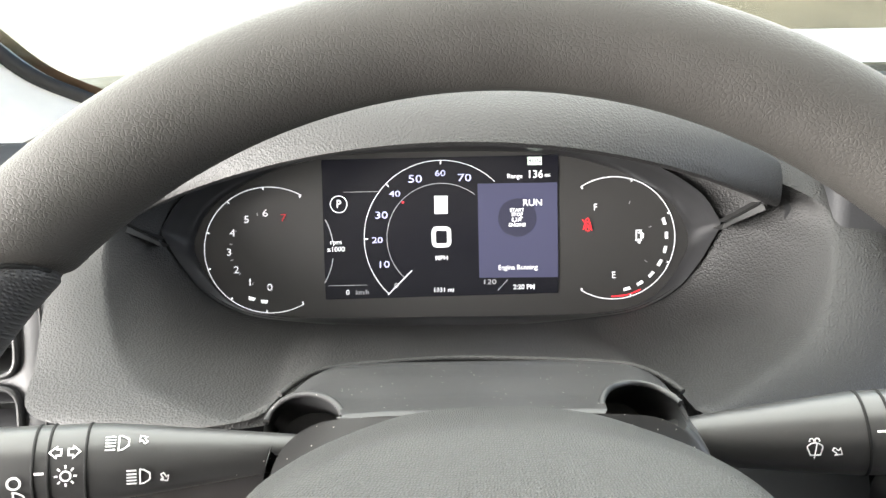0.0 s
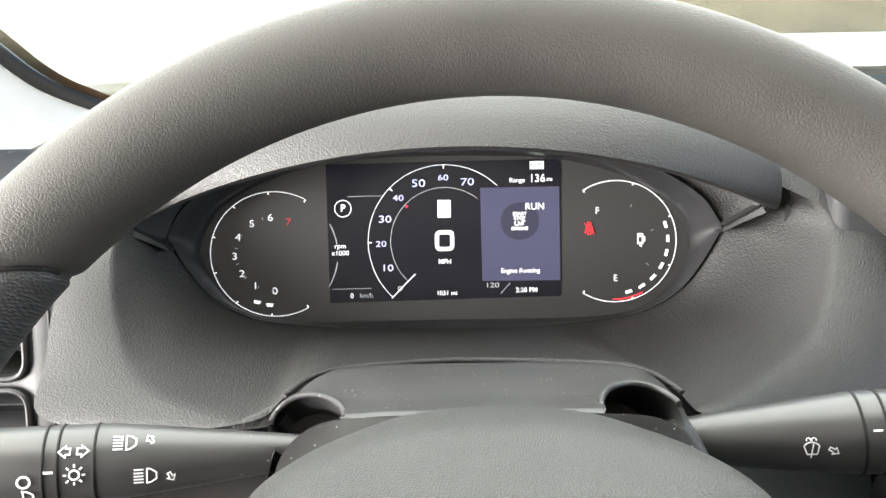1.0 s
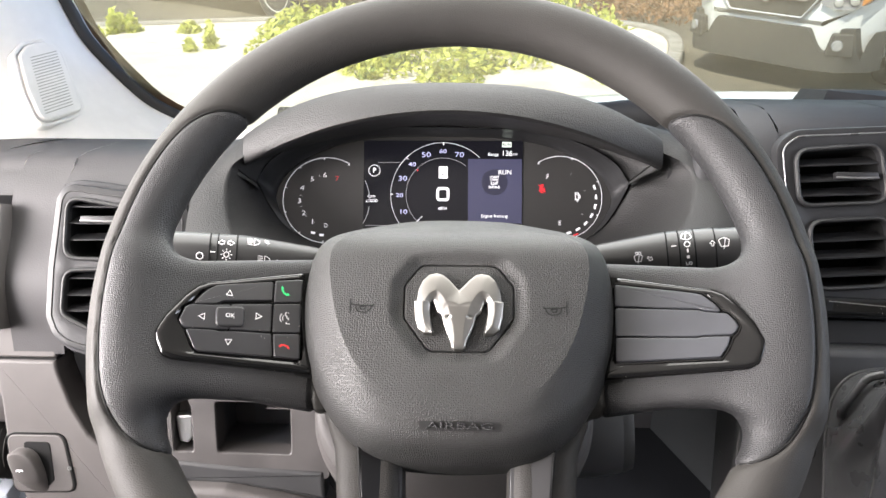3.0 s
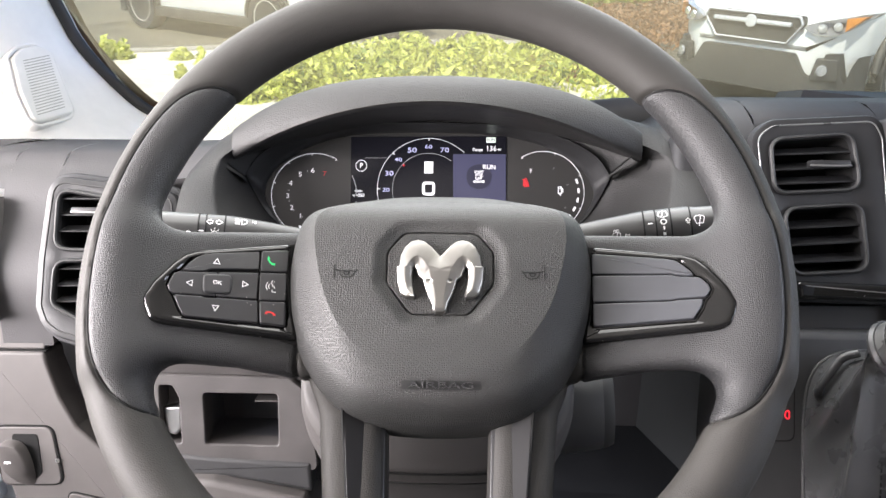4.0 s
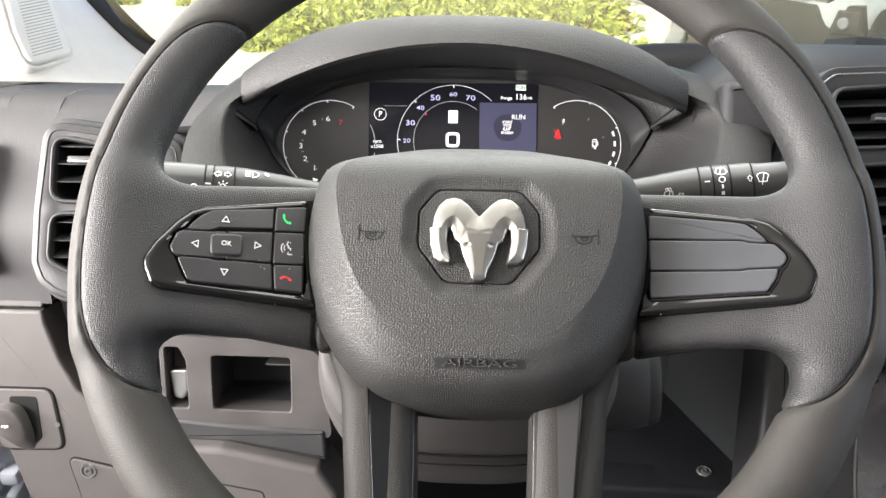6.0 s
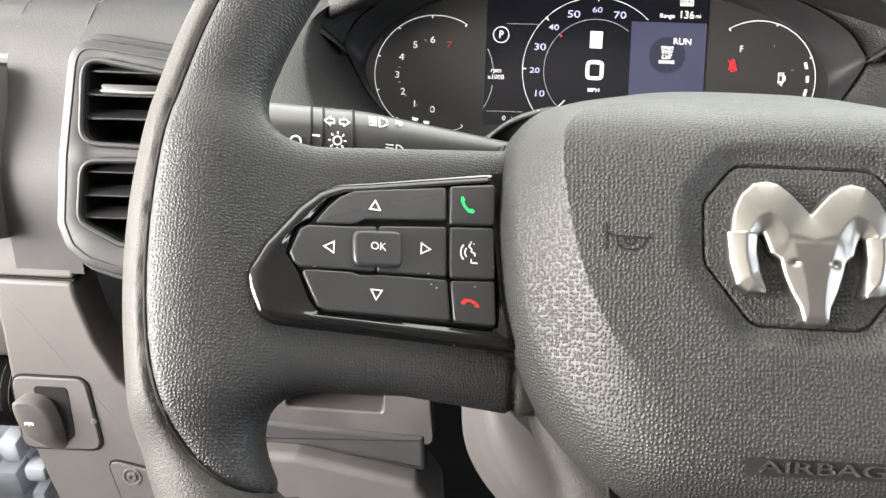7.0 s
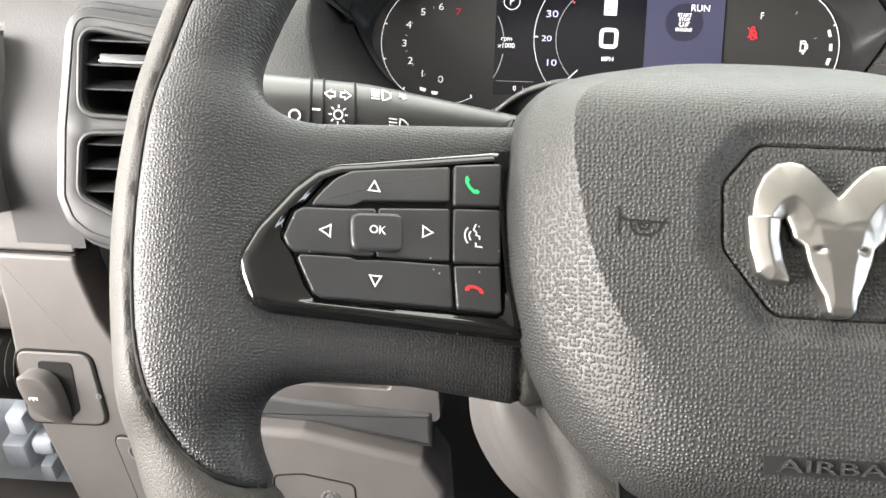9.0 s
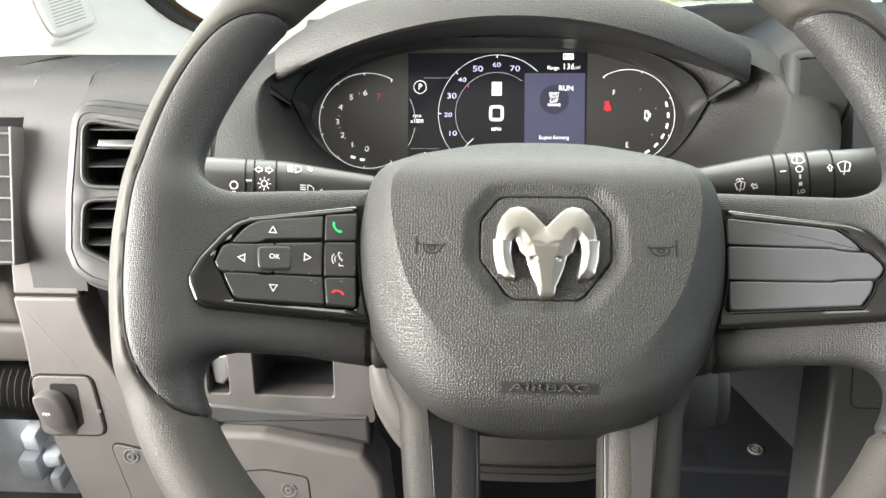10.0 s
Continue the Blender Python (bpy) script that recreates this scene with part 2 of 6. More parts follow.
# ---- materials ----
def material(name, colour, rough=0.5, metal=0.0, grain=None, vary=0.12, vary_scale=40.0, spec=0.5, coat=0.0, emit=None, strength=0.0, dust=0.0):
    """grain: (kind, scale, depth in metres); kinds: pebble, dots (by UV), leather, fine."""
    m = bpy.data.materials.new(name)
    m.use_nodes = True
    n, ln = m.node_tree.nodes, m.node_tree.links.new
    b = n["Principled BSDF"]
    b.inputs["Base Color"].default_value = (*colour, 1)
    b.inputs["Roughness"].default_value, b.inputs["Metallic"].default_value = rough, metal
    b.inputs["Specular IOR Level"].default_value, b.inputs["Coat Weight"].default_value = spec, coat
    if emit:
        b.inputs["Emission Color"].default_value, b.inputs["Emission Strength"].default_value = (*emit, 1), strength
        return m
    co = n.new("ShaderNodeTexCoord")
    big = n.new("ShaderNodeTexNoise")
    big.inputs["Scale"].default_value, big.inputs["Detail"].default_value = vary_scale, 6
    ln(co.outputs["Object"], big.inputs["Vector"])
    ramp = n.new("ShaderNodeMapRange")
    ramp.inputs["From Min"].default_value, ramp.inputs["From Max"].default_value = 0.3, 0.7
    ramp.inputs["To Min"].default_value, ramp.inputs["To Max"].default_value = 1 - vary, 1 + vary
    ln(big.outputs["Fac"], ramp.inputs["Value"])
    mul = n.new("ShaderNodeMix")
    mul.data_type, mul.blend_type = "RGBA", "MULTIPLY"
    mul.inputs["Factor"].default_value = 1.0
    mul.inputs["A"].default_value = (*colour, 1)
    ln(ramp.outputs["Result"], mul.inputs["B"])
    colour_out = mul.outputs["Result"]
    if dust:
        spots = n.new("ShaderNodeTexVoronoi")
        spots.inputs["Scale"].default_value = 330
        ln(co.outputs["Object"], spots.inputs["Vector"])
        small = n.new("ShaderNodeMath")
        small.operation, small.inputs[1].default_value = "LESS_THAN", 0.09
        ln(spots.outputs["Distance"], small.inputs[0])
        rare = n.new("ShaderNodeTexNoise")
        rare.inputs["Scale"].default_value, rare.inputs["Detail"].default_value = 90, 2
        ln(co.outputs["Object"], rare.inputs["Vector"])
        some = n.new("ShaderNodeMath")
        some.operation, some.inputs[1].default_value = "GREATER_THAN", 1 - dust
        ln(rare.outputs["Fac"], some.inputs[0])
        both = n.new("ShaderNodeMath")
        both.operation = "MULTIPLY"
        ln(small.outputs[0], both.inputs[0])
        ln(some.outputs[0], both.inputs[1])
        mix = n.new("ShaderNodeMix")
        mix.data_type = "RGBA"
        ln(both.outputs[0], mix.inputs["Factor"])
        ln(colour_out, mix.inputs["A"])
        mix.inputs["B"].default_value = (0.42, 0.40, 0.37, 1)
        colour_out = mix.outputs["Result"]
    ln(colour_out, b.inputs["Base Color"])
    rv = n.new("ShaderNodeMapRange")
    rv.inputs["To Min"].default_value, rv.inputs["To Max"].default_value = rough * 0.85, min(1.0, rough * 1.15)
    ln(big.outputs["Fac"], rv.inputs["Value"])
    ln(rv.outputs["Result"], b.inputs["Roughness"])
    if grain:
        kind, scale, depth = grain
        bump = n.new("ShaderNodeBump")
        bump.inputs["Strength"].default_value, bump.inputs["Distance"].default_value = 1.0, depth
        if kind == "fine":
            tex = n.new("ShaderNodeTexNoise")
            tex.inputs["Scale"].default_value, tex.inputs["Detail"].default_value = scale, 3
            ln(co.outputs["Object"], tex.inputs["Vector"])
            ln(tex.outputs["Fac"], bump.inputs["Height"])
        else:
            warp = n.new("ShaderNodeTexNoise")
            warp.inputs["Scale"].default_value, warp.inputs["Detail"].default_value = scale * 0.35, 2
            ln(co.outputs["Object"], warp.inputs["Vector"])
            add = n.new("ShaderNodeVectorMath")
            add.operation = "MULTIPLY_ADD"
            k = {"pebble": 0.35, "leather": 1.6, "dots": 0.30}[kind] / scale
            add.inputs[1].default_value = (k, k, k)
            ln(warp.outputs["Color"], add.inputs[0])
            ln(co.outputs["UV" if kind == "dots" else "Object"], add.inputs[2])
            tex = n.new("ShaderNodeTexVoronoi")
            tex.inputs["Scale"].default_value = scale
            if kind == "dots":
                tex.voronoi_dimensions = "2D"
                tex.inputs["Randomness"].default_value = 0.62
            if kind == "leather":
                tex.feature = "DISTANCE_TO_EDGE"
            else:
                tex.feature = "SMOOTH_F1"
                tex.inputs["Smoothness"].default_value = 0.15
            ln(add.outputs["Vector"], tex.inputs["Vector"])
            curve = n.new("ShaderNodeMapRange")
            curve.interpolation_type = "SMOOTHSTEP"
            lo, hi = {"pebble": (0.75, 0.1), "leather": (0.0, 0.22), "dots": (0.50, 0.10)}[kind]
            curve.inputs["From Min"].default_value, curve.inputs["From Max"].default_value = lo, hi
            ln(tex.outputs["Distance"], curve.inputs["Value"])
            ln(curve.outputs["Result"], bump.inputs["Height"])
        ln(bump.outputs["Normal"], b.inputs["Normal"])
    return m


M_RIM = material("rim_leather", (0.025, 0.0235, 0.0215), 0.62, grain=("leather", 760, 0.00007), vary=0.12, spec=0.32)
M_INSERT = material("grip_insert", (0.021, 0.021, 0.022), 0.52, grain=("dots", 980, 0.00017), spec=0.36)
M_PAD = material("airbag_cover", (0.0200, 0.0200, 0.0195), 0.53, grain=("dots", 780, 0.00021), spec=0.42)
M_FIELD = material("lettering_field_black", (0.013, 0.013, 0.013), 0.5, spec=0.35)
# black raised a touch to hold some veiling glare
M_GROOVE = material("black_gap", (0.009, 0.009, 0.009), 0.7, spec=0.15)
M_STRIP = material("spoke_strip_black", (0.009, 0.009, 0.010), 0.36, spec=0.35)
M_GLOSS = material("gloss_black", (0.006, 0.006, 0.006), 0.06, dust=0.40, vary=0.05, spec=0.36, coat=0.2)
M_BUTTON = material("button_rubber", (0.028, 0.028, 0.030), 0.38, grain=("fine", 3000, 0.00004), dust=0.36)
M_PANEL = material("switch_blank", (0.044, 0.046, 0.052), 0.33, grain=("fine", 2500, 0.00004))
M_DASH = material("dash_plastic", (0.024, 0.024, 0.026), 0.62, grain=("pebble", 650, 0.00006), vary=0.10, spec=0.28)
# paler tone than dash_plastic, for the sections by the door
M_END = material("dash_plastic_paler", (0.040, 0.0385, 0.040), 0.58, grain=("pebble", 650, 0.00006), vary=0.08, spec=0.35)
M_HOOD = material("hood_plastic", (0.017, 0.0167, 0.0168), 0.56, grain=("pebble", 760, 0.00020), vary=0.08, spec=0.32)
# bezel black carries a little haze in its base colour
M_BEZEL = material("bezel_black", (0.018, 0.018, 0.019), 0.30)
M_LOWER = material("lower_plastic", (0.068, 0.062, 0.060), 0.6, grain=("fine", 1800, 0.00008), vary=0.08)
M_SHROUD = material("shroud_plastic", (0.019, 0.019, 0.0195), 0.45, grain=("fine", 1800, 0.00006), dust=0.56, spec=0.4)
M_STALK = material("stalk_plastic", (0.026, 0.026, 0.026), 0.36, grain=("fine", 2500, 0.00003), dust=0.33)
# cavity and vent blacks lifted slightly, standing in for haze over them
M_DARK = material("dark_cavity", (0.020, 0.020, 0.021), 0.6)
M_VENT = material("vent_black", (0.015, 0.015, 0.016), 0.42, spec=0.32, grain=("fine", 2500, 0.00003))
M_TRIM = material("satin_trim", (0.20, 0.20, 0.20), 0.28, metal=0.6)
M_EDGE = material("satin_black_edge", (0.024, 0.024, 0.024), 0.55, vary=0.05, spec=0.3)
M_CHROME = material("chrome", (0.50, 0.50, 0.51), 0.18, metal=1.0)
M_SILVER = material("satin_silver", (0.27, 0.262, 0.248), 0.36, metal=1.0, vary=0.04)
M_PILLAR = material("pillar_trim", (0.82, 0.80, 0.755), 0.6, grain=("fine", 1500, 0.00006), vary=0.04)
M_SLOT = material("grille_slot_grey", (0.42, 0.40, 0.35), 0.8)
M_RUBBER = material("black_rubber", (0.018, 0.017, 0.016), 0.6)
M_LENS = material("cluster_face", (0.029, 0.0285, 0.028), 0.34, vary=0.015, vary_scale=3.0)
M_SCREEN = material("screen_black", (0.004, 0.004, 0.006), 0.16, emit=(0.10, 0.10, 0.13), strength=0.02)
M_POPUP = material("screen_popup", (0.02, 0.02, 0.04), 0.2, emit=(0.17, 0.17, 0.27), strength=0.13)
M_LIT = material("screen_white", (0.5, 0.5, 0.5), 0.4, emit=(0.95, 0.96, 1.0), strength=0.30)
M_DIM = material("screen_grey", (0.2, 0.2, 0.2), 0.4, emit=(0.5, 0.5, 0.55), strength=0.16)
M_BLUE = material("screen_lilac", (0.3, 0.3, 0.4), 0.4, emit=(0.55, 0.58, 1.0), strength=0.26)
M_RED = material("lamp_red", (0.3, 0.02, 0.02), 0.4, emit=(1.0, 0.02, 0.04), strength=0.55)
M_DIMRED = material("dial_red", (0.25, 0.02, 0.02), 0.4, emit=(0.8, 0.03, 0.05), strength=0.16)
M_PALE = material("screen_pale", (0.4, 0.45, 0.4), 0.4, emit=(0.72, 0.86, 0.74), strength=0.30)
M_KNOB = material("screen_knob", (0.01, 0.01, 0.02), 0.4, emit=(0.035, 0.035, 0.06), strength=0.25)
M_MARK = material("white_print", (0.72, 0.72, 0.72), 0.5, vary=0.03)
M_GREEN = material("green_print", (0.02, 0.55, 0.16), 0.5, vary=0.03)
M_REDP = material("red_print", (0.62, 0.03, 0.03), 0.5, vary=0.03)
M_GAITER = material("gaiter_leather", (0.050, 0.050, 0.052), 0.28, grain=("leather", 900, 0.00004), vary=0.10)
M_BRIGHT = material("bright_chrome", (0.82, 0.82, 0.82), 0.32, metal=1.0, vary=0.04)
# inside of the cubby, in a darker tone than its surround
M_CAVITY = material("cubby_inside", (0.030, 0.031, 0.035), 0.45, grain=("fine", 1800, 0.00005))
# lower_plastic darkened to hold the wheel's shade, with an uneven tone
M_CUBBY = material("cubby_plastic_shaded", (0.050, 0.046, 0.045), 0.55, grain=("fine", 1800, 0.00008), vary=0.22, vary_scale=25)
# grey of the lower shroud made darker, shadow of the wheel included
M_COLUMN = material("column_plastic_shaded", (0.038, 0.035, 0.034), 0.6, grain=("fine", 1800, 0.00008), vary=0.08, spec=0.4)
M_TRAY = material("tray_black", (0.010, 0.011, 0.013), 0.5, grain=("fine", 1800, 0.00006), spec=0.3)
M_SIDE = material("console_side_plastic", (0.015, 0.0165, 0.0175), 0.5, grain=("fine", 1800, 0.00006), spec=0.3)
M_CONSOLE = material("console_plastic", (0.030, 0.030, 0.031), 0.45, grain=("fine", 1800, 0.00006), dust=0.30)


# ---- dashboard ----
FRAME_D = pose(-0.0125, 0.442, 1.549, 90 - 26.5)     # instrument face: x across, y up the face, z towards the driver
FRAME_W = pose(0.0061, 0.116, 1.650, 90 - 42.5)      # steering wheel
FRAME_C = pose(0.0035, 0.116, 1.650, 90 - 42.5)      # steering column
FRAME_LV = pose(-0.339, 0.384, 1.616, 90 - 26)       # vents by the door
FRAME_LP = pose(-0.36, 0.343, 1.466, 90 - 12.7)      # panel below them
FRAME_RV = pose(0.27, 0.376, 1.668, 90 - 24)         # vents in the middle


def dash_profile(x):
    """The section of the dashboard at x: from the windscreen over the top and down the front."""
    k = max(0.0, min(1.0, (x + 0.25) / 0.45))
    top = 1.624 + 0.051 * k
    y1 = 0.545 if -0.2 <= x < 0.245 else 0.455
    back = [(y, top - 0.21 * (y - 0.455) - 0.25 * max(0, y - 0.59)) for y in (0.81, 0.75, 0.66, 0.58, y1)]
    if x < -0.2:
        front = [(0.420, top - 0.008), (0.398, top - 0.022), (0.384, top - 0.05), (0.355, 1.535), (0.343, 1.470), (0.325, 1.40), (0.295, 1.26), (0.27, 1.10), (0.30, 0.95)]
    elif x < 0.245:
        front = [(0.53, top - 0.03), (0.53, top - 0.045), (0.53, top - 0.07), (0.53, 1.52), (0.53, 1.46), (0.53, 1.40), (0.53, 1.26), (0.54, 1.10), (0.54, 0.95)]
    else:
        front = [(0.415, top - 0.002), (0.390, top - 0.012), (0.372, top - 0.035), (0.335, 1.57), (0.312, 1.51), (0.30, 1.45), (0.27, 1.30), (0.25, 1.10), (0.26, 0.95)]
    if -0.35155 < x < -0.2 or 0.2725 < x < 0.383:      # pockets for the vents
        front = [(y + 0.08 if z < top - 0.03 and (z > 1.48 or x < 0) else y, z) for y, z in front]
    return back + front


dashboard = thing("dashboard", Matrix.Identity(4), "dark grey grained plastic dashboard of a van", "dashboard", kind="structure")


def dash_body(x0, x1, name, mat, n=8, floor=0.0):
    rings = []
    for x in np.linspace(x0, x1, n):
        p = spline([q for q in dash_profile(x) if q[1] > floor], 60)
        rings.append([(x, y, z) for y, z in p])
    return part(name, loft(rings, False, sharp=60), mat, dashboard)


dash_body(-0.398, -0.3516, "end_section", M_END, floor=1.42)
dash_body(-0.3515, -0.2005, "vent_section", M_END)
dash_body(-0.2, 0.2445, "middle_section", M_DASH)
dash_body(0.245, 0.272, "stack_edge_section", M_DASH, 3)
dash_body(0.273, 0.3825, "stack_vent_section", M_DASH)
dash_body(0.3835, 0.95, "centre_section", M_DASH)
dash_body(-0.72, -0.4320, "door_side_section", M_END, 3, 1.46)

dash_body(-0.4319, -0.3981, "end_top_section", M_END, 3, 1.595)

deck = []
for x in np.linspace(0.190, 0.2445, 6):
    top = dash_profile(x)[0][1] + 0.21 * (0.81 - 0.455) + 0.25 * (0.81 - 0.59) - 0.034 * (0.2445 - x) / 0.0545
    deck.append([(x, y, z) for y, z in spline([(y, top - 0.21 * (y - 0.455) - 0.25 * max(0, y - 0.59)) for y in (0.80, 0.7, 0.6, 0.5, 0.455)] + [(0.432, top - 0.003), (0.419, top - 0.020), (0.422, top - 0.06), (0.45, top - 0.10)], 40)])
part("deck_section", loft(deck, False, sharp=60), M_DASH, dashboard)
part("side_section", prism(rounded([(-.062, -.17), (.002, -.17), (.002, .008), (-.062, .002)], .006, 4), -.06, -.034, .008), M_DASH, dashboard, m=FRAME_RV)

# ---- instrument binnacle: cowl, bezel, hood ----
binnacle = thing("instrument_binnacle", FRAME_D, "grained dark plastic binnacle with a hooded instrument cluster", "binnacle")
GLASS = [(0, .0945, 0), (.05, .0935, 0), (.085, .0895, 0), (.118, .0795, 0), (.147, .0623, 0), (.161, .0385, 0), (.156, .0195, 0), (.1385, -.002, 0), (.109, -.0118, 0), (.055, -.0135, 0), (0, -.0135, 0)]
BEZEL = [(0, .100, .020), (.05, .099, .020), (.09, .096, .020), (.13, .085, .022), (.158, .068, .027), (.1690, .0525, .0305), (.1712, .0472, .031), (.1692, .0415, .030), (.1600, .0235, .026), (.149, .008, .022), (.134, -.003, .018), (.1125, -.0105, .014), (.055, -.0165, .011), (0, -.0178, .010)]
# the ridge of the cowl, from its top to its foot, on either side
CREASE_R = [(.008, .112, .05), (.086, .109, .055), (.146, .095, .055), (.186, .077, .060), (.214, .062, .068), (.2205, .0481, .075), (.2173, .0332, .085), (.2072, .0104, .10), (.1878, -.0098, .12), (.1503, -.0236, .15), (.1210, -.0285, .174), (.1130, -.0270, .1745), (.108, -.0209, .1658), (.096, -.0154, .1486), (.076, -.0152, .133), (.008, -.0159, .1175)]
CREASE_L = [(-.070, .109, .055), (-.114, .095, .055), (-.154, .077, .060), (-.182, .060, .068), (-.1885, .044, .075), (-.1869, .0261, .085), (-.1790, .0034, .10), (-.1655, -.0137, .12), (-.1397, -.0235, .15), (-.0990, -.0285, .174), (-.0840, -.0275, .1745), (-.076, -.0209, .1658), (-.064, -.0154, .1486), (-.044, -.0152, .133)]
OUTER_R = [(.016, .124, .01), (.106, .121, .018), (.176, .106, .030), (.226, .086, .045), (.252, .060, .058), (.256, .03, .085), (.241, -.012, .115), (.201, -.045, .145), (.141, -.055, .165), (.086, -.053, .155), (.016, -.046, .130)]
OUTER_L = [(-.074, .121, .018), (-.144, .106, .030), (-.186, .084, .042), (-.208, .058, .055), (-.2145, .03, .085), (-.2100, -.012, .118), (-.1950, -.0345, .150), (-.100, -.0330, .175), (-.054, -.032, .160)]
NSEG = 216
ring_glass = spline(mirrored(GLASS), NSEG, True)
ring_bezel = spline(mirrored(BEZEL), NSEG, True)
ring_crease = spline(CREASE_R + CREASE_L[::-1], NSEG, True)
ring_outer = spline(OUTER_R + OUTER_L[::-1], NSEG, True)


def between(a, b, ts, bulge=0.0):
    out = []
    for t in ts:
        r = a * (1 - t) + b * t
        r = r + np.array([0, 0, -bulge]) * (4 * t * (1 - t))
        out.append(r)
    return out


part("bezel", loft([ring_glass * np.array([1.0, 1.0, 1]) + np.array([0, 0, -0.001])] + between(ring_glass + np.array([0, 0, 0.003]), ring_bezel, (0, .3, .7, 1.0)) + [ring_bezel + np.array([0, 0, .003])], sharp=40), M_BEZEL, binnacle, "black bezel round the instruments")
cowl_rings = [ring_bezel + np.array([0, 0, -.004])] + between(ring_bezel, ring_crease, (0.03, .12, .25, .4, .55, .7, .85, .95), 0.012) + between(ring_crease, ring_outer, (0.0, .06, .2, .5, .8, 1.0), -0.004)
cowl_rings.append(ring_outer + np.array([0, 0.0, -0.05]))
part("cowl", loft(cowl_rings, sharp=75), M_HOOD, binnacle, "grained cowl funnelled round the instruments")


lip = [tuple(p + np.array([0, .0012, .0005])) for p in ring_crease if p[1] < -.012 and -.078 < p[0] < .110]
lip.sort(key=lambda q: q[0])
part("cowl_lip", tube(lip, .0016, 8), M_HOOD, binnacle)


def hood_section(s):
    x = .009 + .186 * s
    q = abs(s)
    ul, nl = .0945 - .0355 * q ** 2, .128 - .066 * q ** 2
    ut, nt = .1225 - .038 * q ** 3, .110 - .047 * q ** 2
    p = [(ul - .0005, nl - .004), (ul + .001, nl), (ul * .75 + ut * .25, nl * .7 + nt * .3 + .003), (ul * .4 + ut * .6, nl * .35 + nt * .65 + .0035), (ut - .003, nt + .001), (ut + .001, nt - .006), (ut + .006 - .004 * q, nt - .03), (ut + .008 - .01 * q, nt * .35), (ut + .002, -.01), (ul + .012, -.01), (ul + .007, nl * .25), (ul + .003, nl * .6), (ul - .0002, nl - .012)]
    return [(x, a, b) for a, b in spline(p, 64, True)]


stations = [math.sin(a) for a in np.linspace(-math.pi / 2, math.pi / 2, 49)]
part("hood", loft([hood_section(s) for s in stations], True, True, True, sharp=50), M_HOOD, binnacle, "grained visor over the instruments")
# covers of the joint between hood and cowl
for side in (-1, 1):
    dx, dy = (0, 0) if side > 0 else (.0005, -.0062)
    top_edge = [(side * .1700 + dx, .0490 + dy, .0450), (side * .1775 + dx, .0550 + dy, .0530), (side * .1850 + dx, .0612 + dy, .0610)]
    foot = [(side * .1672 + dx, .0446 + dy, .0455), (side * .1765 + dx, .0508 + dy, .0540), (side * .1870 + dx, .0572 + dy, .0635)]
    sunk_by = np.array([0, 0, -.014])
    part("joint_cover", loft([(np.array(top_edge) + sunk_by).tolist(), top_edge, foot, (np.array(foot) + sunk_by).tolist()], False, sharp=30), M_EDGE, binnacle, "smooth cover at the end of the visor")
    part("gap_strip", tube(top_edge, .0009, 6), M_GROOVE, binnacle)

# ---- instrument cluster face ----
cluster = thing("instrument_cluster", FRAME_D @ pose(0, 0, 0.001), "lit digital instrument cluster with white dials", "instrument cluster")
part("face", loft([ring_glass * np.array([1.01, 1.01, 1])], True, False, True), M_LENS, cluster)
screen = part("screen", prism(rounded([(-.0764, -.0012), (.0762, .0012), (.0762, .0915), (-.0770, .0900)], .001, 2), 0.0, 0.0006), M_SCREEN, cluster, "dark lit display screen")
Z = 0.0008


def glyph(name, me, mat, x, y, parent=None, z=Z, m=None):
    return part(name, me, mat, parent or cluster, m=m or pose(x, y, z))


def write(text, size, x, y, mat=None, wide=1.0, bold=0.0, parent=None, z=Z, name="numeral"):
    return glyph(name, letters(text, size, place=None, wide=wide, bold=bold), mat or M_LIT, x, y, parent, z)


# rev counter
tach = part("rev_counter", ribbons([arc(-.112, .0318, .0425, 60, 300, 60, .0412)], .00046), M_LIT, cluster, m=pose(0, 0, Z))
for k in range(8):
    a = radians(60 + k * 240 / 7)
    p = np.array([math.cos(a), math.sin(a) * .97])
    part("tick", ribbons([[tuple(np.array([-.112, .0318]) + p * r) for r in (.0405, .0425)]], .0009), M_LIT, tach, m=pose(0, 0, .0001))
for k, (x, y) in enumerate([(-.1127, .0073), (-.1255, .0108), (-.1341, .0191), (-.1385, .0307), (-.1359, .0432), (-.1264, .052), (-.1142, .0559), (-.1025, .0528)]):
    write(str(k), .0066, x, y, M_DIMRED if k == 7 else M_LIT, 1.2, 0, tach, .0001)
for a in (289, 269, 245, 220, 195, 170, 148, 125, 104, 78)[1:9]:
    p = np.array([math.cos(radians(a)), math.sin(radians(a))])
    part("tick", ribbons([[tuple(np.array([-.1135, .032]) + p * r) for r in (.0232, .0250)]], .0006), M_DIM, tach, m=pose(0, 0, .0001))
for x, y, t in ((-.1247, .0003, -14), (-.1165, -.0018, -4)):
    part("segment", prism([(-.0024, .0010), (.0024, .0010), (.0018, -.0012), (-.0018, -.0012)], 0, .0001), M_LIT, tach, m=pose(x, y, .0001, 0, 0, t))
# fuel gauge
fuel = part("fuel_gauge", ribbons([arc(.1123, .0368, .0400, 122, -122, 60)], .0005), M_LIT, cluster, m=pose(0, 0, Z))
for k in range(6):
    a = radians(122 - k * 244 / 5)
    p = np.array([math.cos(a), math.sin(a)])
    part("tick", ribbons([[tuple(np.array([.1123, .0368]) + p * r) for r in (.0383, .0400)]], .0009), M_LIT, fuel, m=pose(0, 0, .0001))
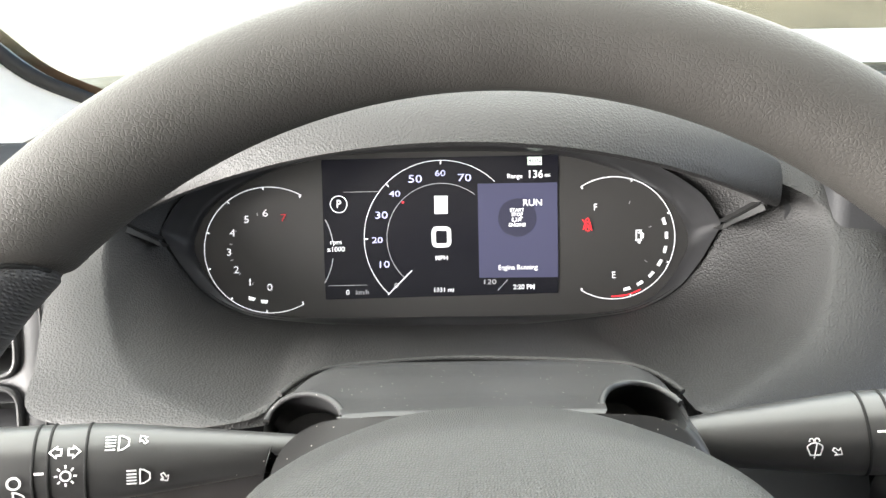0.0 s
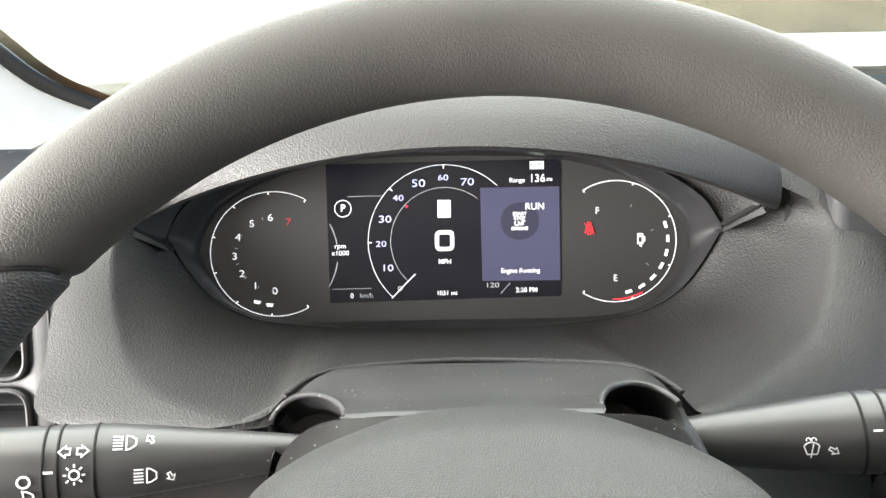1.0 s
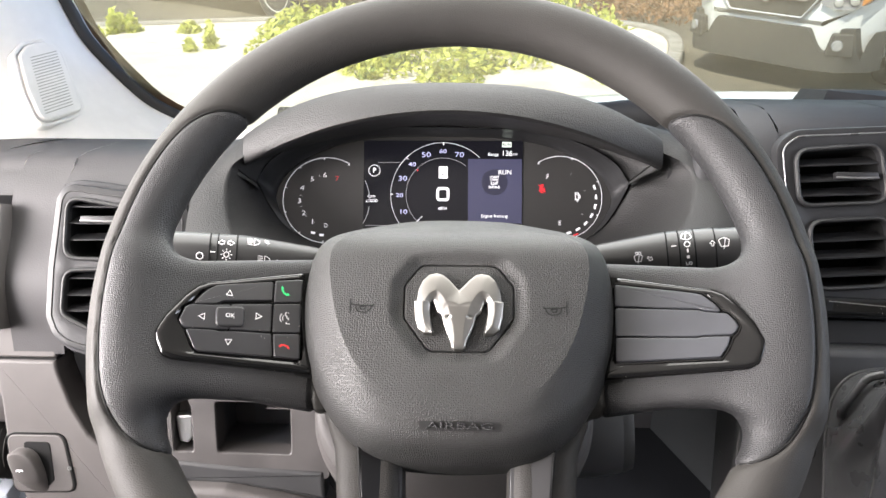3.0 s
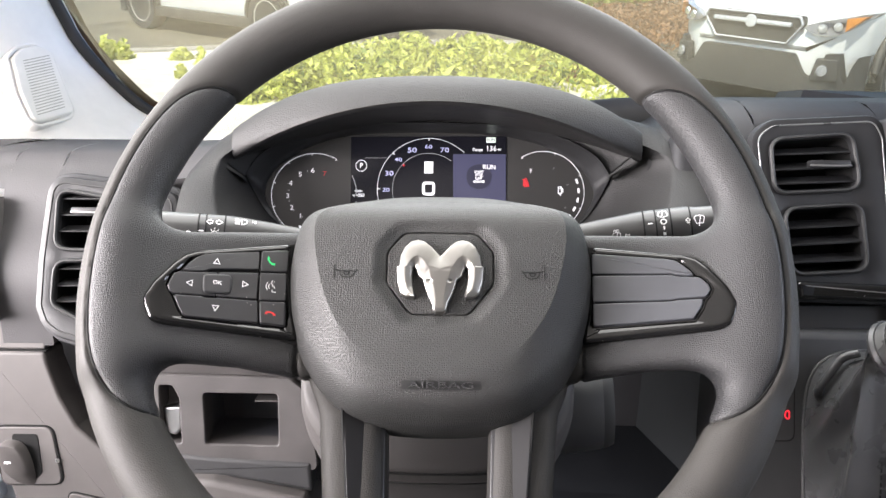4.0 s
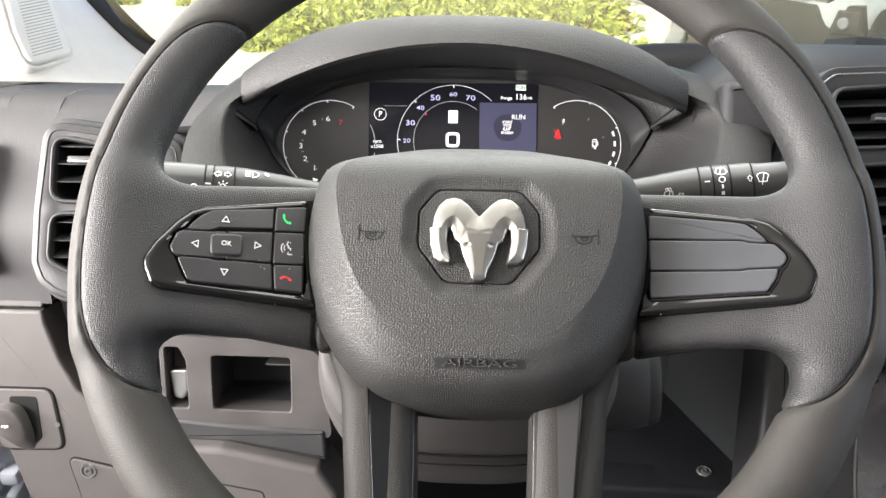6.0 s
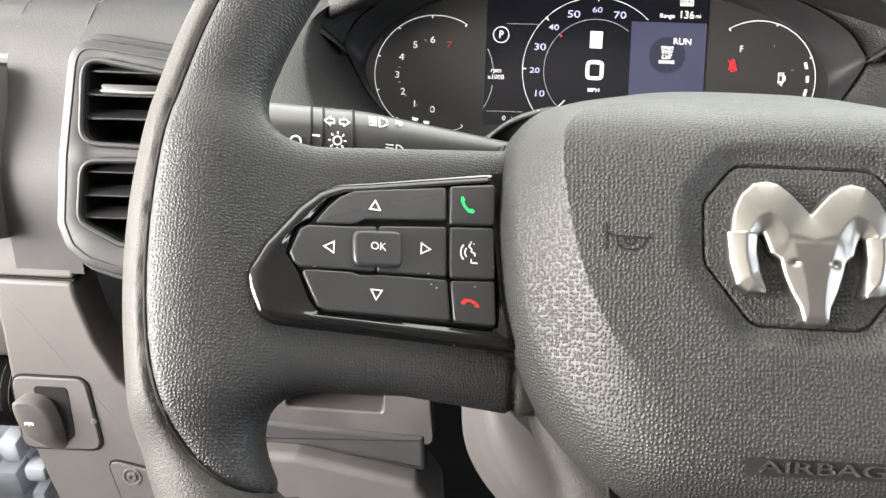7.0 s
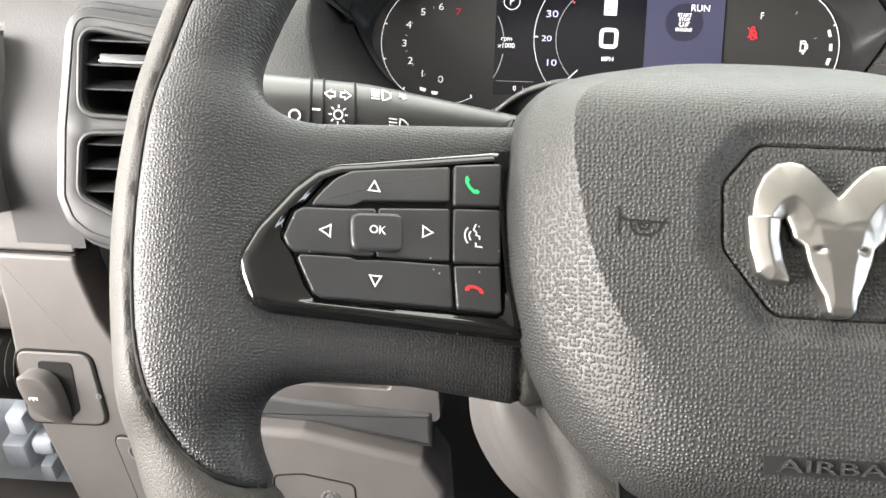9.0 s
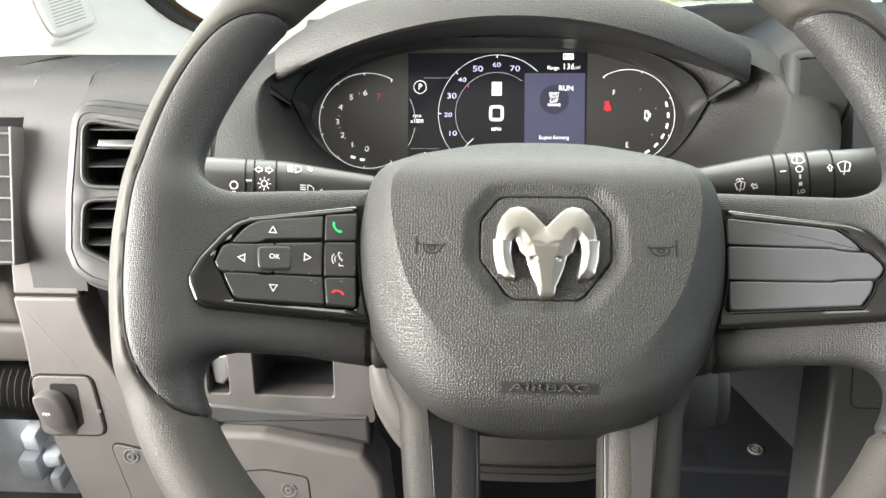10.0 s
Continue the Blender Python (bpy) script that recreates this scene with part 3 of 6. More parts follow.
for k in range(7):
    a = 18 - k * 15.5
    p = np.array([math.cos(radians(a)), math.sin(radians(a))])
    q = np.array([.1123, .0368]) + p * .0345
    part("segment", prism([(-.0010, .0021), (.0010, .0024), (.0010, -.0024), (-.0010, -.0021)], 0, .0001), M_LIT, fuel, m=pose(q[0], q[1], .0001, 0, 0, a))
part("reserve_arc", ribbons([arc(.1123, .0368, .0383, -62, -92, 12)], .0008), M_RED, fuel, m=pose(0, 0, .0001))
write("F", .0062, .1003, .0571, M_LIT, .9, 0, fuel, .0001)
write("E", .0062, .1125, .0125, M_LIT, .9, 0, fuel, .0001)
for x, y, t in ((.1225, .0600, 70), (.1362, .0440, 15), (.1335, .0215, -35)):
    part("tick", ribbons([[(-.0010, 0), (.0010, 0)]], .0005), M_DIM, fuel, m=pose(x, y, .0001, 0, 0, t))
pump = ribbons([[(-.0022, -.003), (-.0022, .003), (.0008, .003), (.0008, -.003), (-.0022, -.003)], [(-.0012, .0014), (0, .0014)], [(.0008, .0016), (.0022, .0008), (.0022, -.0018), (.0012, -.0018)], [(-.0028, -.0034), (.0014, -.0034)]], .0008)
part("pump_icon", pump, M_LIT, fuel, m=pose(.1293, .0387, .0001))
part("arrow_icon", prism([(-.0012, 0), (.0008, .0011), (.0008, -.0011)], 0, .0001), M_LIT, fuel, m=pose(.1289, .0340, .0001))
belt = ribbons([arc(0, .0030, .0011, 0, 360, 12), [(-.0016, .0016), (-.0026, -.0026)], [(.0016, .0016), (.0026, -.0026)], [(-.0016, .0014), (.0016, .0014)], [(-.0018, -.0005), (.0018, -.0005)], [(-.0030, -.0030), (0, -.0012), (.0030, -.0030)], [(-.0034, .0036), (.0030, -.0038)], [(-.0010, -.0014), (-.0010, -.0040), (.0010, -.0040), (.0010, -.0014)]], .00045)
part("belt_lamp", belt, M_RED, cluster, "red lit seat belt warning lamp", pose(.0952, .0458, Z))
# speedometer on the screen
speed = part("speedometer", ribbons([arc(0, .0385, .0503, 90, 226, 50)], .00036), M_LIT, cluster, m=pose(0, 0, Z))
part("dial_arc", ribbons([arc(0, .0385, .0503, 90, 46, 20)], .00036), M_LIT, speed, m=pose(0, 0, .0001))
part("inner_arc", ribbons([arc(0, .0385, .0355, 52, 228, 40)], .0004), M_DIM, speed, m=pose(0, 0, .0001))
for a in (90, 135, 180):
    p = np.array([math.cos(radians(a)), math.sin(radians(a))])
    part("tick", ribbons([[tuple(np.array([0, .0385]) + p * r) for r in (.0478, .0503)]], .0008), M_LIT, speed, m=pose(0, 0, .0001))
for text, s, x, y in (("10", .0062, -.038, .0214), ("20", .0054, -.0418, .0374), ("30", .0066, -.0389, .0536), ("40", .0055, -.0299, .0674), ("50", .0070, -.0166, .0768), ("60", .0054, -.0004, .0803), ("70", .0068, .0154, .0772), ("120", .0046, .0311, .009), ("0", .0050, -.0298, .0075)):
    write(text, s, x, y, M_DIM if text in ("120", "0") else M_BLUE, 1.35, .00004, speed, .0001)
part("needle", ribbons([[(-.0354, .0015), (-.0196, .0174)]], .0006), M_LIT, speed, m=pose(0, 0, .0002))
part("needle_mark", ribbons([[(.0365, .0035), (.0430, .0105)]], .0004), M_DIM, speed, m=pose(0, 0, .0002))
part("limit_mark", prism([(-.0008, .0010), (.0010, 0), (-.0008, -.0010)], 0, .0001), M_RED, speed, m=pose(-.0248, .0620, .0001, 0, 0, 135))
part("speed_readout", ribbons([rounded([(-.0050, -.0055), (.0050, -.0055), (.0050, .0055), (-.0050, .0055)], .0025, 4) + [rounded([(-.0050, -.0055), (.0050, -.0055), (.0050, .0055), (-.0050, .0055)], .0025, 4)[0]]], .0026), M_LIT, cluster, m=pose(0, .0391, Z))
write("MPH", .0042, 0, .0252, bold=.00008)
write("1031 mi", .0042, .001, .0042, bold=.00008)
write("2:20 PM", .0044, .0538, .0055, bold=.00008)
write("0", .0046, -.0618, .0033, bold=.00008)
write("km/h", .0044, -.0522, .0033, M_DIM)
write("rpm", .0046, -.0688, .0365, bold=.00006)
write("x1000", .0046, -.0688, .0318, bold=.00006)
write("Range", .0042, .0480, .0779, bold=.00006)
write("136", .0072, .0612, .0789, bold=.00006)
write("mi", .0040, .0692, .0784)
run_tag = part("run_tag", prism(rounded([(-.0046, -.0026), (.0046, -.0026), (.0046, .0026), (-.0046, .0026)], .0004, 2), 0, .0001), M_PALE, cluster, m=pose(.0609, .0876, Z))
write("RUN", .0040, 0, 0, M_KNOB, 1, .0001, run_tag, .0001)
gear = part("gear_ring", ribbons([arc(0, 0, .0054, 0, 360, 28)], .0005), M_LIT, cluster, m=pose(-.0664, .0612, Z))
write("P", .0072, 0, 0, M_LIT, .9, .0001, gear, 0)
part("rev_arc", ribbons([arc(-.112, .0318, .0415, 28, 8, 10)], .0006), M_DIM, cluster, m=pose(0, 0, Z))
part("rev_arc", ribbons([arc(-.112, .0318, .0415, -8, -32, 10)], .0006), M_DIM, cluster, m=pose(0, 0, Z))
part("screen_line", ribbons([[(-.0745, .0080), (-.0490, .0082)]], .0003), M_DIM, cluster, m=pose(0, 0, Z))
part("screen_line", ribbons([[(-.0630, .0690), (-.0400, .0692)]], .0003), M_DIM, cluster, m=pose(0, 0, Z))
sign = part("limit_sign", prism(rounded([(-.0043, -.0058), (.0043, -.0058), (.0043, .0058), (-.0043, .0058)], .0004, 2), 0, .0001), M_LIT, cluster, m=pose(0, .0600, Z))
write("SPEED", .0022, 0, .0040, M_KNOB, 1, 0, sign, .0001)
write("LIMIT", .0022, 0, .0018, M_KNOB, 1, 0, sign, .0001)
write("40", .0050, 0, -.0022, M_KNOB, 1, 0, sign, .0001)
popup = part("popup_window", prism([(.0245, .0120), (.0761, .0118), (.0755, .0736), (.0238, .0734)], Z, Z + .0002), M_POPUP, cluster, "violet popup window lit on the screen")
knob = part("button_picture", prism(arc(0, 0, .0125, 0, 350, 35), 0, .0001), M_KNOB, popup, m=pose(.0494, .0511, Z + .0003))
write("RUN", .0062, .0594, .0606, M_LIT, 1, .00005, popup, Z + .0005)
write("START", .0031, 0, .0048, M_LIT, 1, .0002, knob, .0002)
write("STOP", .0031, 0, .0020, M_LIT, 1, .0002, knob, .0002)
part("power_mark", ribbons([arc(-.0018, -.0012, .0014, 120, 420, 16), [(.0006, -.0026), (.0016, .0002)], [(.0022, -.0022), (.0022, .0002), (.0036, .0002)]], .0007), M_LIT, knob, m=pose(0, 0, .0002))
write("ENGINE", .0031, 0, -.0048, M_LIT, 1, .0002, knob, .0002)
write("Engine Running", .0044, .0497, .0185, M_LIT, .95, .00008, popup, Z + .0005)


# ---- steering wheel ----
wheel = thing("steering_wheel", FRAME_W, "black four-spoke steering wheel with grained airbag cover", "steering wheel")
R_RIM, A_RIM, B_RIM = 0.1845, 0.0170, 0.0165
PHI_MID, PHI_HALF, RIM_X = 173.2, 37.6, 0.0026


def grip_edge(x, u):
    """How far inside the grip insert a point lies, in metres (minus: outside)."""
    x = x + RIM_X
    rho = np.hypot(x, u)
    phi = np.degrees(np.arctan2(u, -np.abs(x))) % 360
    t = (phi - PHI_MID) / PHI_HALF
    edge = 0.158 + 0.0315 * (1 - np.minimum(np.abs(t), 1.3) ** 7)
    slope = 0.0325 * 7 * np.minimum(np.abs(t), 1.3) ** 6 / np.radians(PHI_HALF) / 0.18
    return (edge - rho) / np.sqrt(1 + slope ** 2)


def smin(a, b, k):
    h = np.clip(0.5 + 0.5 * (b - a) / k, 0, 1)
    return b * (1 - h) + a * h - k * h * (1 - h)


def smax(a, b, k):
    return -smin(-a, -b, k)


def pod_plane(x, u):
    n = -0.050 + 0.39 * np.abs(x) - 0.106 * u
    return smin(n, 0.0175 + 0 * n, 0.006)


def wheel_solid(x, u, n):
    rho, s = np.hypot(x + RIM_X, u), np.abs(x)
    rim = (np.hypot((rho - R_RIM) / A_RIM, n / B_RIM) - 1) * B_RIM
    low = -0.0515 - 0.06 * np.maximum(0.115 - s, 0) * 2
    spoke = smax(smax(u - (0.0345 - 0.15 * (s - 0.1)), low - u, 0.010), s - 0.182, 0.01)
    front = pod_plane(x, u) - 0.0012
    spoke = smax(spoke, smax(n - front, front - 0.024 - n, 0.006), 0.012)
    spoke = smax(spoke, 0.055 - s, 0.01)
    d = smin(rim, spoke, 0.023)
    r = np.abs(x)
    wide = 0.0625 + 0.1 * (u + 0.12) + 0.35 * np.maximum(u + 0.075, 0)
    leg = smax(smax(r - wide, 0.0275 + 0.03 * (u + 0.12) - r, 0.004), smax(u + 0.030, -0.176 - u, 0.01), 0.006)
    leg = smax(leg, smax(n - (-0.012 - 0.06 * (u + 0.07) - 0.42 * np.maximum(u + 0.075, 0)), -0.046 - n, 0.006), 0.013)
    d = smin(d, leg, np.where(u < -0.10, 0.020, 0.0015))
    g = grip_edge(x, u)
    d = d + 0.0016 * np.exp(-(g / 0.0014) ** 2) + 0.0002 * np.tanh(g / 0.002)
    return d + 0.0016 * np.exp(-((s - 0.0815) / 0.0011) ** 2) * (u < -0.025) * (u > -0.07)


wv, wq = nets(wheel_solid, (-0.206, -0.206, -0.052), (0.206, 0.206, 0.024), 0.0017)
wc = wv[wq].mean(1)
ins = grip_edge(wc[:, 0], wc[:, 1]) > 0
ins &= (np.abs(wc[:, 0]) > 0.0815) & (wc[:, 1] > -0.16)
part("rim", cut_mesh(wv, wq, ~ins), M_RIM, wheel, "smooth leather-look rim and lower spokes")


def grip_uv(p):
    """The grain laid round the outside of the rim."""
    x, u = p[:, 0] + RIM_X, p[:, 1]
    rho = np.hypot(x, u)
    wrap = np.where(rho > R_RIM, R_RIM + A_RIM * np.arctan2(rho - R_RIM, np.maximum(p[:, 2], -.02) + 1e-6), rho)
    return np.stack([x, u], 1) * (wrap / rho)[:, None]


part("grip_insert", grain_uv(cut_mesh(wv, wq, ins & (wc[:, 0] < 0)), grip_uv), M_INSERT, wheel, "finely grained grip and spoke")
part("grip_insert", grain_uv(cut_mesh(wv, wq, ins & (wc[:, 0] > 0)), grip_uv), M_INSERT, wheel, "finely grained grip and spoke")

# cord in the joint round each grip
for side in (-1, 1):
    cord = []
    for phi in np.linspace(PHI_MID - PHI_HALF * 1.005, PHI_MID + PHI_HALF * 1.005, 90):
        t = (phi - PHI_MID) / PHI_HALF
        rho = 0.158 + 0.0315 * (1 - abs(t) ** 7)
        x, u = -side * rho * math.cos(radians(phi)) - RIM_X, rho * math.sin(radians(phi))
        ns = np.linspace(0.03, -0.012, 240)
        f = wheel_solid(np.full(240, x), np.full(240, u), ns)
        k = np.argmax(f < 0)
        if f[k] < 0:
            cord.append((x, u, ns[k] + 0.0003))
    part("joint_cord", tube(cord, .0008, 6), M_GROOVE, wheel)

# airbag cover
EMB = (0.0004, -0.0025)
BADGE = rounded([(-.0205, .0236), (-.0296, .0120), (-.0296, -.0062), (-.0160, -.0240), (.0160, -.0240), (.0296, -.0062), (.0296, .0120), (.0205, .0236)], .0065, 6)


def badge_radius(a):
    """How far the sunk panel round the emblem reaches in a direction."""
    p = np.array(star(BADGE, 360))
    at = np.linspace(-math.pi, math.pi, 361)
    r = np.hypot(p[:, 0], p[:, 1])
    return np.interp(a, at, np.r_[r, r[0]])


def pad_height(x, u):
    return 0.0166 - 0.0125 * np.log1p(np.exp((u - 0.0375) / 0.0062)) - 0.35 * x ** 2


PLATEAU = [(0, .050), (.03, .049), (.052, .0455), (.0665, .037), (.0708, .023), (.0672, -.001), (.0588, -.0245), (.0458, -.0423), (.031, -.0515), (.016, -.0550), (0, -.0558)]
OUTLINE = [(0, .0746, -.084), (.0300, .0725, -.080), (.0520, .0660, -.071), (.0690, .0582, -.058), (.0825, .0475, -.043), (.0884, .032, -.032), (.0896, .010, -.021), (.0882, -.012, -.019), (.0848, -.0285, -.018), (.0758, -.0505, -.015), (.0565, -.0725, -.009), (.036, -.0812, -.006), (0, -.0840, -.004)]


def polar(points, angles):
    """Where rays from the emblem's middle meet a closed curve."""
    p = spline(points, 720, True)
    a = np.arctan2(p[:, 1] - EMB[1], p[:, 0] - EMB[0])
    order = np.argsort(a)
    a, p = a[order], p[order]
    a = np.r_[a - math.tau, a, a + math.tau]
    p = np.vstack([p, p, p])
    return np.stack([np.interp(angles, a, p[:, k]) for k in range(p.shape[1])], 1)


def bevel_drop(t, a):
    """How far the cover has fallen between its plateau (0) and its outline (1), in direction a."""
    w = np.clip((-np.sin(a) - 0.35) / 0.6, 0, 1)
    w = w * w * (3 - 2 * w)
    side = 0.66 * t + 0.34 * np.maximum(0.0, (t - 0.70) / 0.30) ** 1.6
    low = 0.22 * t + 0.78 * np.maximum(0.0, (t - 0.42) / 0.58) ** 2.2
    return side * (1 - w) + low * w


def sunk(d):
    """The slope down to the panel round the emblem, d metres outside it."""
    k = np.clip((0.0085 - d) / 0.0075, 0, 1)
    return -0.0030 * k * k * (3 - 2 * k)


ang = np.linspace(-math.pi, math.pi, 240, endpoint=False)
plat = polar(mirrored(PLATEAU), ang)
outl = polar(mirrored(OUTLINE), ang)
er = badge_radius(ang)
ray = np.stack([np.cos(ang), np.sin(ang)], 1)
pad_rings = []
for t in (0.02, .25, .5, .75, .9, .955, .972, .984, .992, 1.0, 1.008, 1.016, 1.03, 1.05, 1.09, 1.13, 1.17, 1.21, 1.25, 1.29, 1.34, 1.42, 1.5):
    p = np.array(EMB) + ray * (er * t)[:, None]
    d = (t - 1) * er
    n = pad_height(p[:, 0], p[:, 1]) + sunk(d) - 0.0016 * np.exp(-(d / 0.0004) ** 2) - 0.0004 * (d < -0.0004)
    pad_rings.append(np.c_[p, n])
last = np.array(EMB) + ray * (er * 1.5)[:, None]
for t in (.15, .3, .45, .6, .75, .88, .95, .985, 1.0):
    p = last * (1 - t) + plat * t
    d = np.linalg.norm(p - np.array(EMB), axis=1) - er
    pad_rings.append(np.c_[p, pad_height(p[:, 0], p[:, 1]) + sunk(d) * (d > 0)])
edge = pad_rings[-1]
for t in (.02, .06, .12, .2, .3, .4, .5, .6, .68, .74, .8, .86, .92, .96, 1.0):
    p = edge[:, :2] * (1 - t) + outl[:, :2] * t
    n = edge[:, 2] + (outl[:, 2] - edge[:, 2]) * bevel_drop(t, ang) + 0.0007 * math.exp(-((t - .18) / .10) ** 2) * np.clip(-np.sin(ang) * 1.6, 0, 1)
    pad_rings.append(np.c_[p, n])
foot = np.clip(-np.sin(ang) * 1.6 - 0.4, 0, 1)[:, None]
pad_rings.append(np.c_[outl[:, :2] * (0.996 + 0.010 * foot), outl[:, 2] - 0.003])
pad_rings.append(np.c_[outl[:, :2] * (0.988 + 0.040 * foot), outl[:, 2] - 0.012])
pad_rings.append(np.c_[outl[:, :2] * (0.96 + 0.085 * foot), np.minimum(outl[:, 2] - 0.022, -0.028)])
pad_rings.append(np.c_[outl[:, :2] * (0.93 + 0.06 * foot), np.minimum(outl[:, 2] - 0.03, -0.05)])
rows = np.array(pad_rings)
run = np.cumsum(np.r_[[np.linalg.norm(rows[0, :, :2] - EMB, axis=1)], np.linalg.norm(np.diff(rows, axis=0), axis=2)], 0)
pad_uv = (run[:, :, None] * ray[None]).reshape(-1, 2)
pad_mesh = grain_uv(loft([r.tolist() for r in pad_rings], True, True, False, sharp=80), lambda p: pad_uv)
airbag = part("airbag_cover", pad_mesh, M_PAD, wheel, "pebble-grained airbag cover")


def on_pad(x, u, h):
    return (x, u, float(pad_height(np.float64(x), np.float64(u))) + h)


# moulded horn marks and lettering
def horn(side):
    def place(x, y, h):
        return on_pad(side * (0.0515 + x), -0.0028 + y, h)
    s = [[(.0063, .0040), (.0063, -.0038)], [(.0063, .0012), (.0040, .0004), (-.0060, .0000), (-.0060, .0012)], [(-.0052, -.0000), (-.0040, -.0026), (-.0018, -.0036), (.0012, -.0034), (.0030, -.0022), (.0034, .0002)]]
    s.append([(-.0020, -.0004), (-.0012, -.0020), (.0006, -.0020), (.0012, -.0004), (-.0020, -.0004)])
    return ribbons(s, .0005, place, .0002)


for side in (-1, 1):
    part("horn_mark", horn(side), M_GROOVE, airbag)


def on_bevel(x, u, h):
    a = math.atan2(u - EMB[1], x - EMB[0])
    e = np.array([np.interp(a, ang, edge[:, k]) for k in range(3)])
    o = np.array([np.interp(a, ang, outl[:, k]) for k in range(3)])
    r = np.linalg.norm(np.array([x, u]) - np.array(EMB))
    re, ro = np.linalg.norm(e[:2] - np.array(EMB)), np.linalg.norm(o[:2] - np.array(EMB))
    t = min(max((r - re) / (ro - re), 0), 1)
    return (x, u, e[2] + (o[2] - e[2]) * float(bevel_drop(t, a)) + 0.0007 * math.exp(-((t - .18) / .10) ** 2) * min(max(-math.sin(a) * 1.6, 0), 1) + h)


part("lettering_field", ribbons([[(x, -.0652) for x in np.linspace(-.0190, .0226, 40)]], .0048, lambda x, y, h: on_bevel(x, y, h + .00015), .0002), M_FIELD, airbag)
part("lettering", letters("AIRBAG", .0047, .0007, lambda x, y, z: Vector(on_bevel(x + .0018, y - .0652, z + .0005)), 2.15), M_INSERT, airbag)

# emblem: two curled bars with hanging lobes and a tapered middle piece, in satin metal
OUT = [(.0, .0063), (-.0055, .0124), (-.0090, .0152), (-.0122, .0160), (-.0162, .0151), (-.0197, .0117), (-.0219, .0068), (-.0229, -.0004)]
IN = [(-.0040, -.0060), (-.0092, -.0077), (-.0118, -.0056), (-.0128, -.0024), (-.0139, .0000), (-.0152, -.0012)]
OUT_L = [(-.0240, .0002), (-.0234, -.0087), (-.0216, -.0154), (-.0184, -.0177), (-.0138, -.0182)]
IN_L = [(-.0150, .0002), (-.0154, -.0055), (-.0145, -.0114), (-.0131, -.0166), (-.0138, -.0182)]
BODY = [(.012, .0063), *OUT, *IN[:0:-1], (-.0084, -.0114), (-.0067, -.0163), (-.0043, -.0212), (-.0036, -.0250), (-.0021, -.0263), (.012, -.0263)]
LOBE = [*OUT_L, *IN_L[::-1][1:]]


def flat_sdf(poly, x, y):
    """Distance to an outline in the plane, minus inside."""
    d = np.full(x.shape, 1e9)
    inside = np.zeros(x.shape, bool)
    for (ax, ay), (bx, by) in zip(poly, [*poly[1:], poly[0]]):
        ex_, ey_ = bx - ax, by - ay
        t = np.clip(((x - ax) * ex_ + (y - ay) * ey_) / (ex_ ** 2 + ey_ ** 2), 0, 1)
        d = np.minimum(d, (x - ax - t * ex_) ** 2 + (y - ay - t * ey_) ** 2)
        if ay != by:
            inside ^= ((ay > y) != (by > y)) & (x < ex_ * (y - ay) / ey_ + ax)
    return np.where(inside, -1, 1) * np.sqrt(d)


def line_gap(line, x, y):
    """Distance to an open line in the plane."""
    d = np.full(x.shape, 1e9)
    for (ax, ay), (bx, by) in zip(line[:-1], line[1:]):
        t = np.clip(((x - ax) * (bx - ax) + (y - ay) * (by - ay)) / ((bx - ax) ** 2 + (by - ay) ** 2), 0, 1)
        d = np.minimum(d, np.hypot(x - ax - t * (bx - ax), y - ay - t * (by - ay)))
    return d


def roof(outer, inner, low, rise, crest):
    """A height that climbs from one line to a crest and falls to the other."""
    def top(s, u):
        a, b = line_gap(outer, s, u), line_gap(inner, s, u)
        r = a / (a + b + 1e-9)
        return low + rise * np.minimum((r + .10) / (crest + .10), (1.06 - r) / (1.06 - crest)) ** .75
    return top


def face(s, u):
    """The middle of the emblem: a flat ridge with falling sides, hollows beside it and a blunt end."""
    half = np.interp(u, [-.0262, -.0215, -.0125, -.0075, .0, .005], [.0028, .0020, .0030, .0046, .0064, .004])
    n = .0060 - .34 * np.maximum(-s - half, 0) - .02 * np.maximum(-u - .008, 0)
    n = n - .0009 * np.exp(-((s + .0054) / .0013) ** 2 - ((u + .0086) / .0008) ** 2)
    return n - .30 * np.maximum(-.0238 - u, 0) - .30 * np.maximum(u + .003, 0)


def body_top(s, u):
    """The curled bars and the middle run into one another."""
    bars = roof(OUT, IN, .0028, .0030, .60)(s, u) - 1.5 * np.maximum(-.0065 - u, 0)
    return smax(bars, face(s, u), .0009)


def emblem_piece(poly, top, side=0):
    """A low metal piece with this outline and upper surface, its right half mirrored."""
    poly = [tuple(q) for q in poly]

    def solid(x, u, n):
        s = -np.abs(x)
        d = flat_sdf(poly, s, u)
        height = top(s, u) - .0006 * np.clip(1 + d / .0007, 0, 1) ** 2
        return np.maximum(np.maximum(d, (n - height) * .7), -n - .001)
    ys = [q[1] for q in poly]
    w = max(-q[0] for q in poly) + .0015
    v, q = nets(solid, (-w, min(ys) - .0015, -.0015), (w, max(ys) + .0015, .0085), .00045)
    base = np.array([on_pad(EMB[0] + p[0], p[1], 0)[2] for p in v])
    v = np.c_[v[:, 0] + EMB[0], v[:, 1], v[:, 2] + base - .0036]
    me = cut_mesh(v, q, (v[q].mean(1)[:, 0] - EMB[0]) * side >= 0)
    me.set_sharp_from_angle(angle=radians(60))
    return me


emblem = part("emblem", emblem_piece(BODY, body_top), M_SILVER, wheel, "satin silver emblem")
for side in (-1, 1):
    part("emblem_lobe", emblem_piece(LOBE, roof(OUT_L, IN_L, .0034, .0026, .55), side), M_SILVER, emblem)

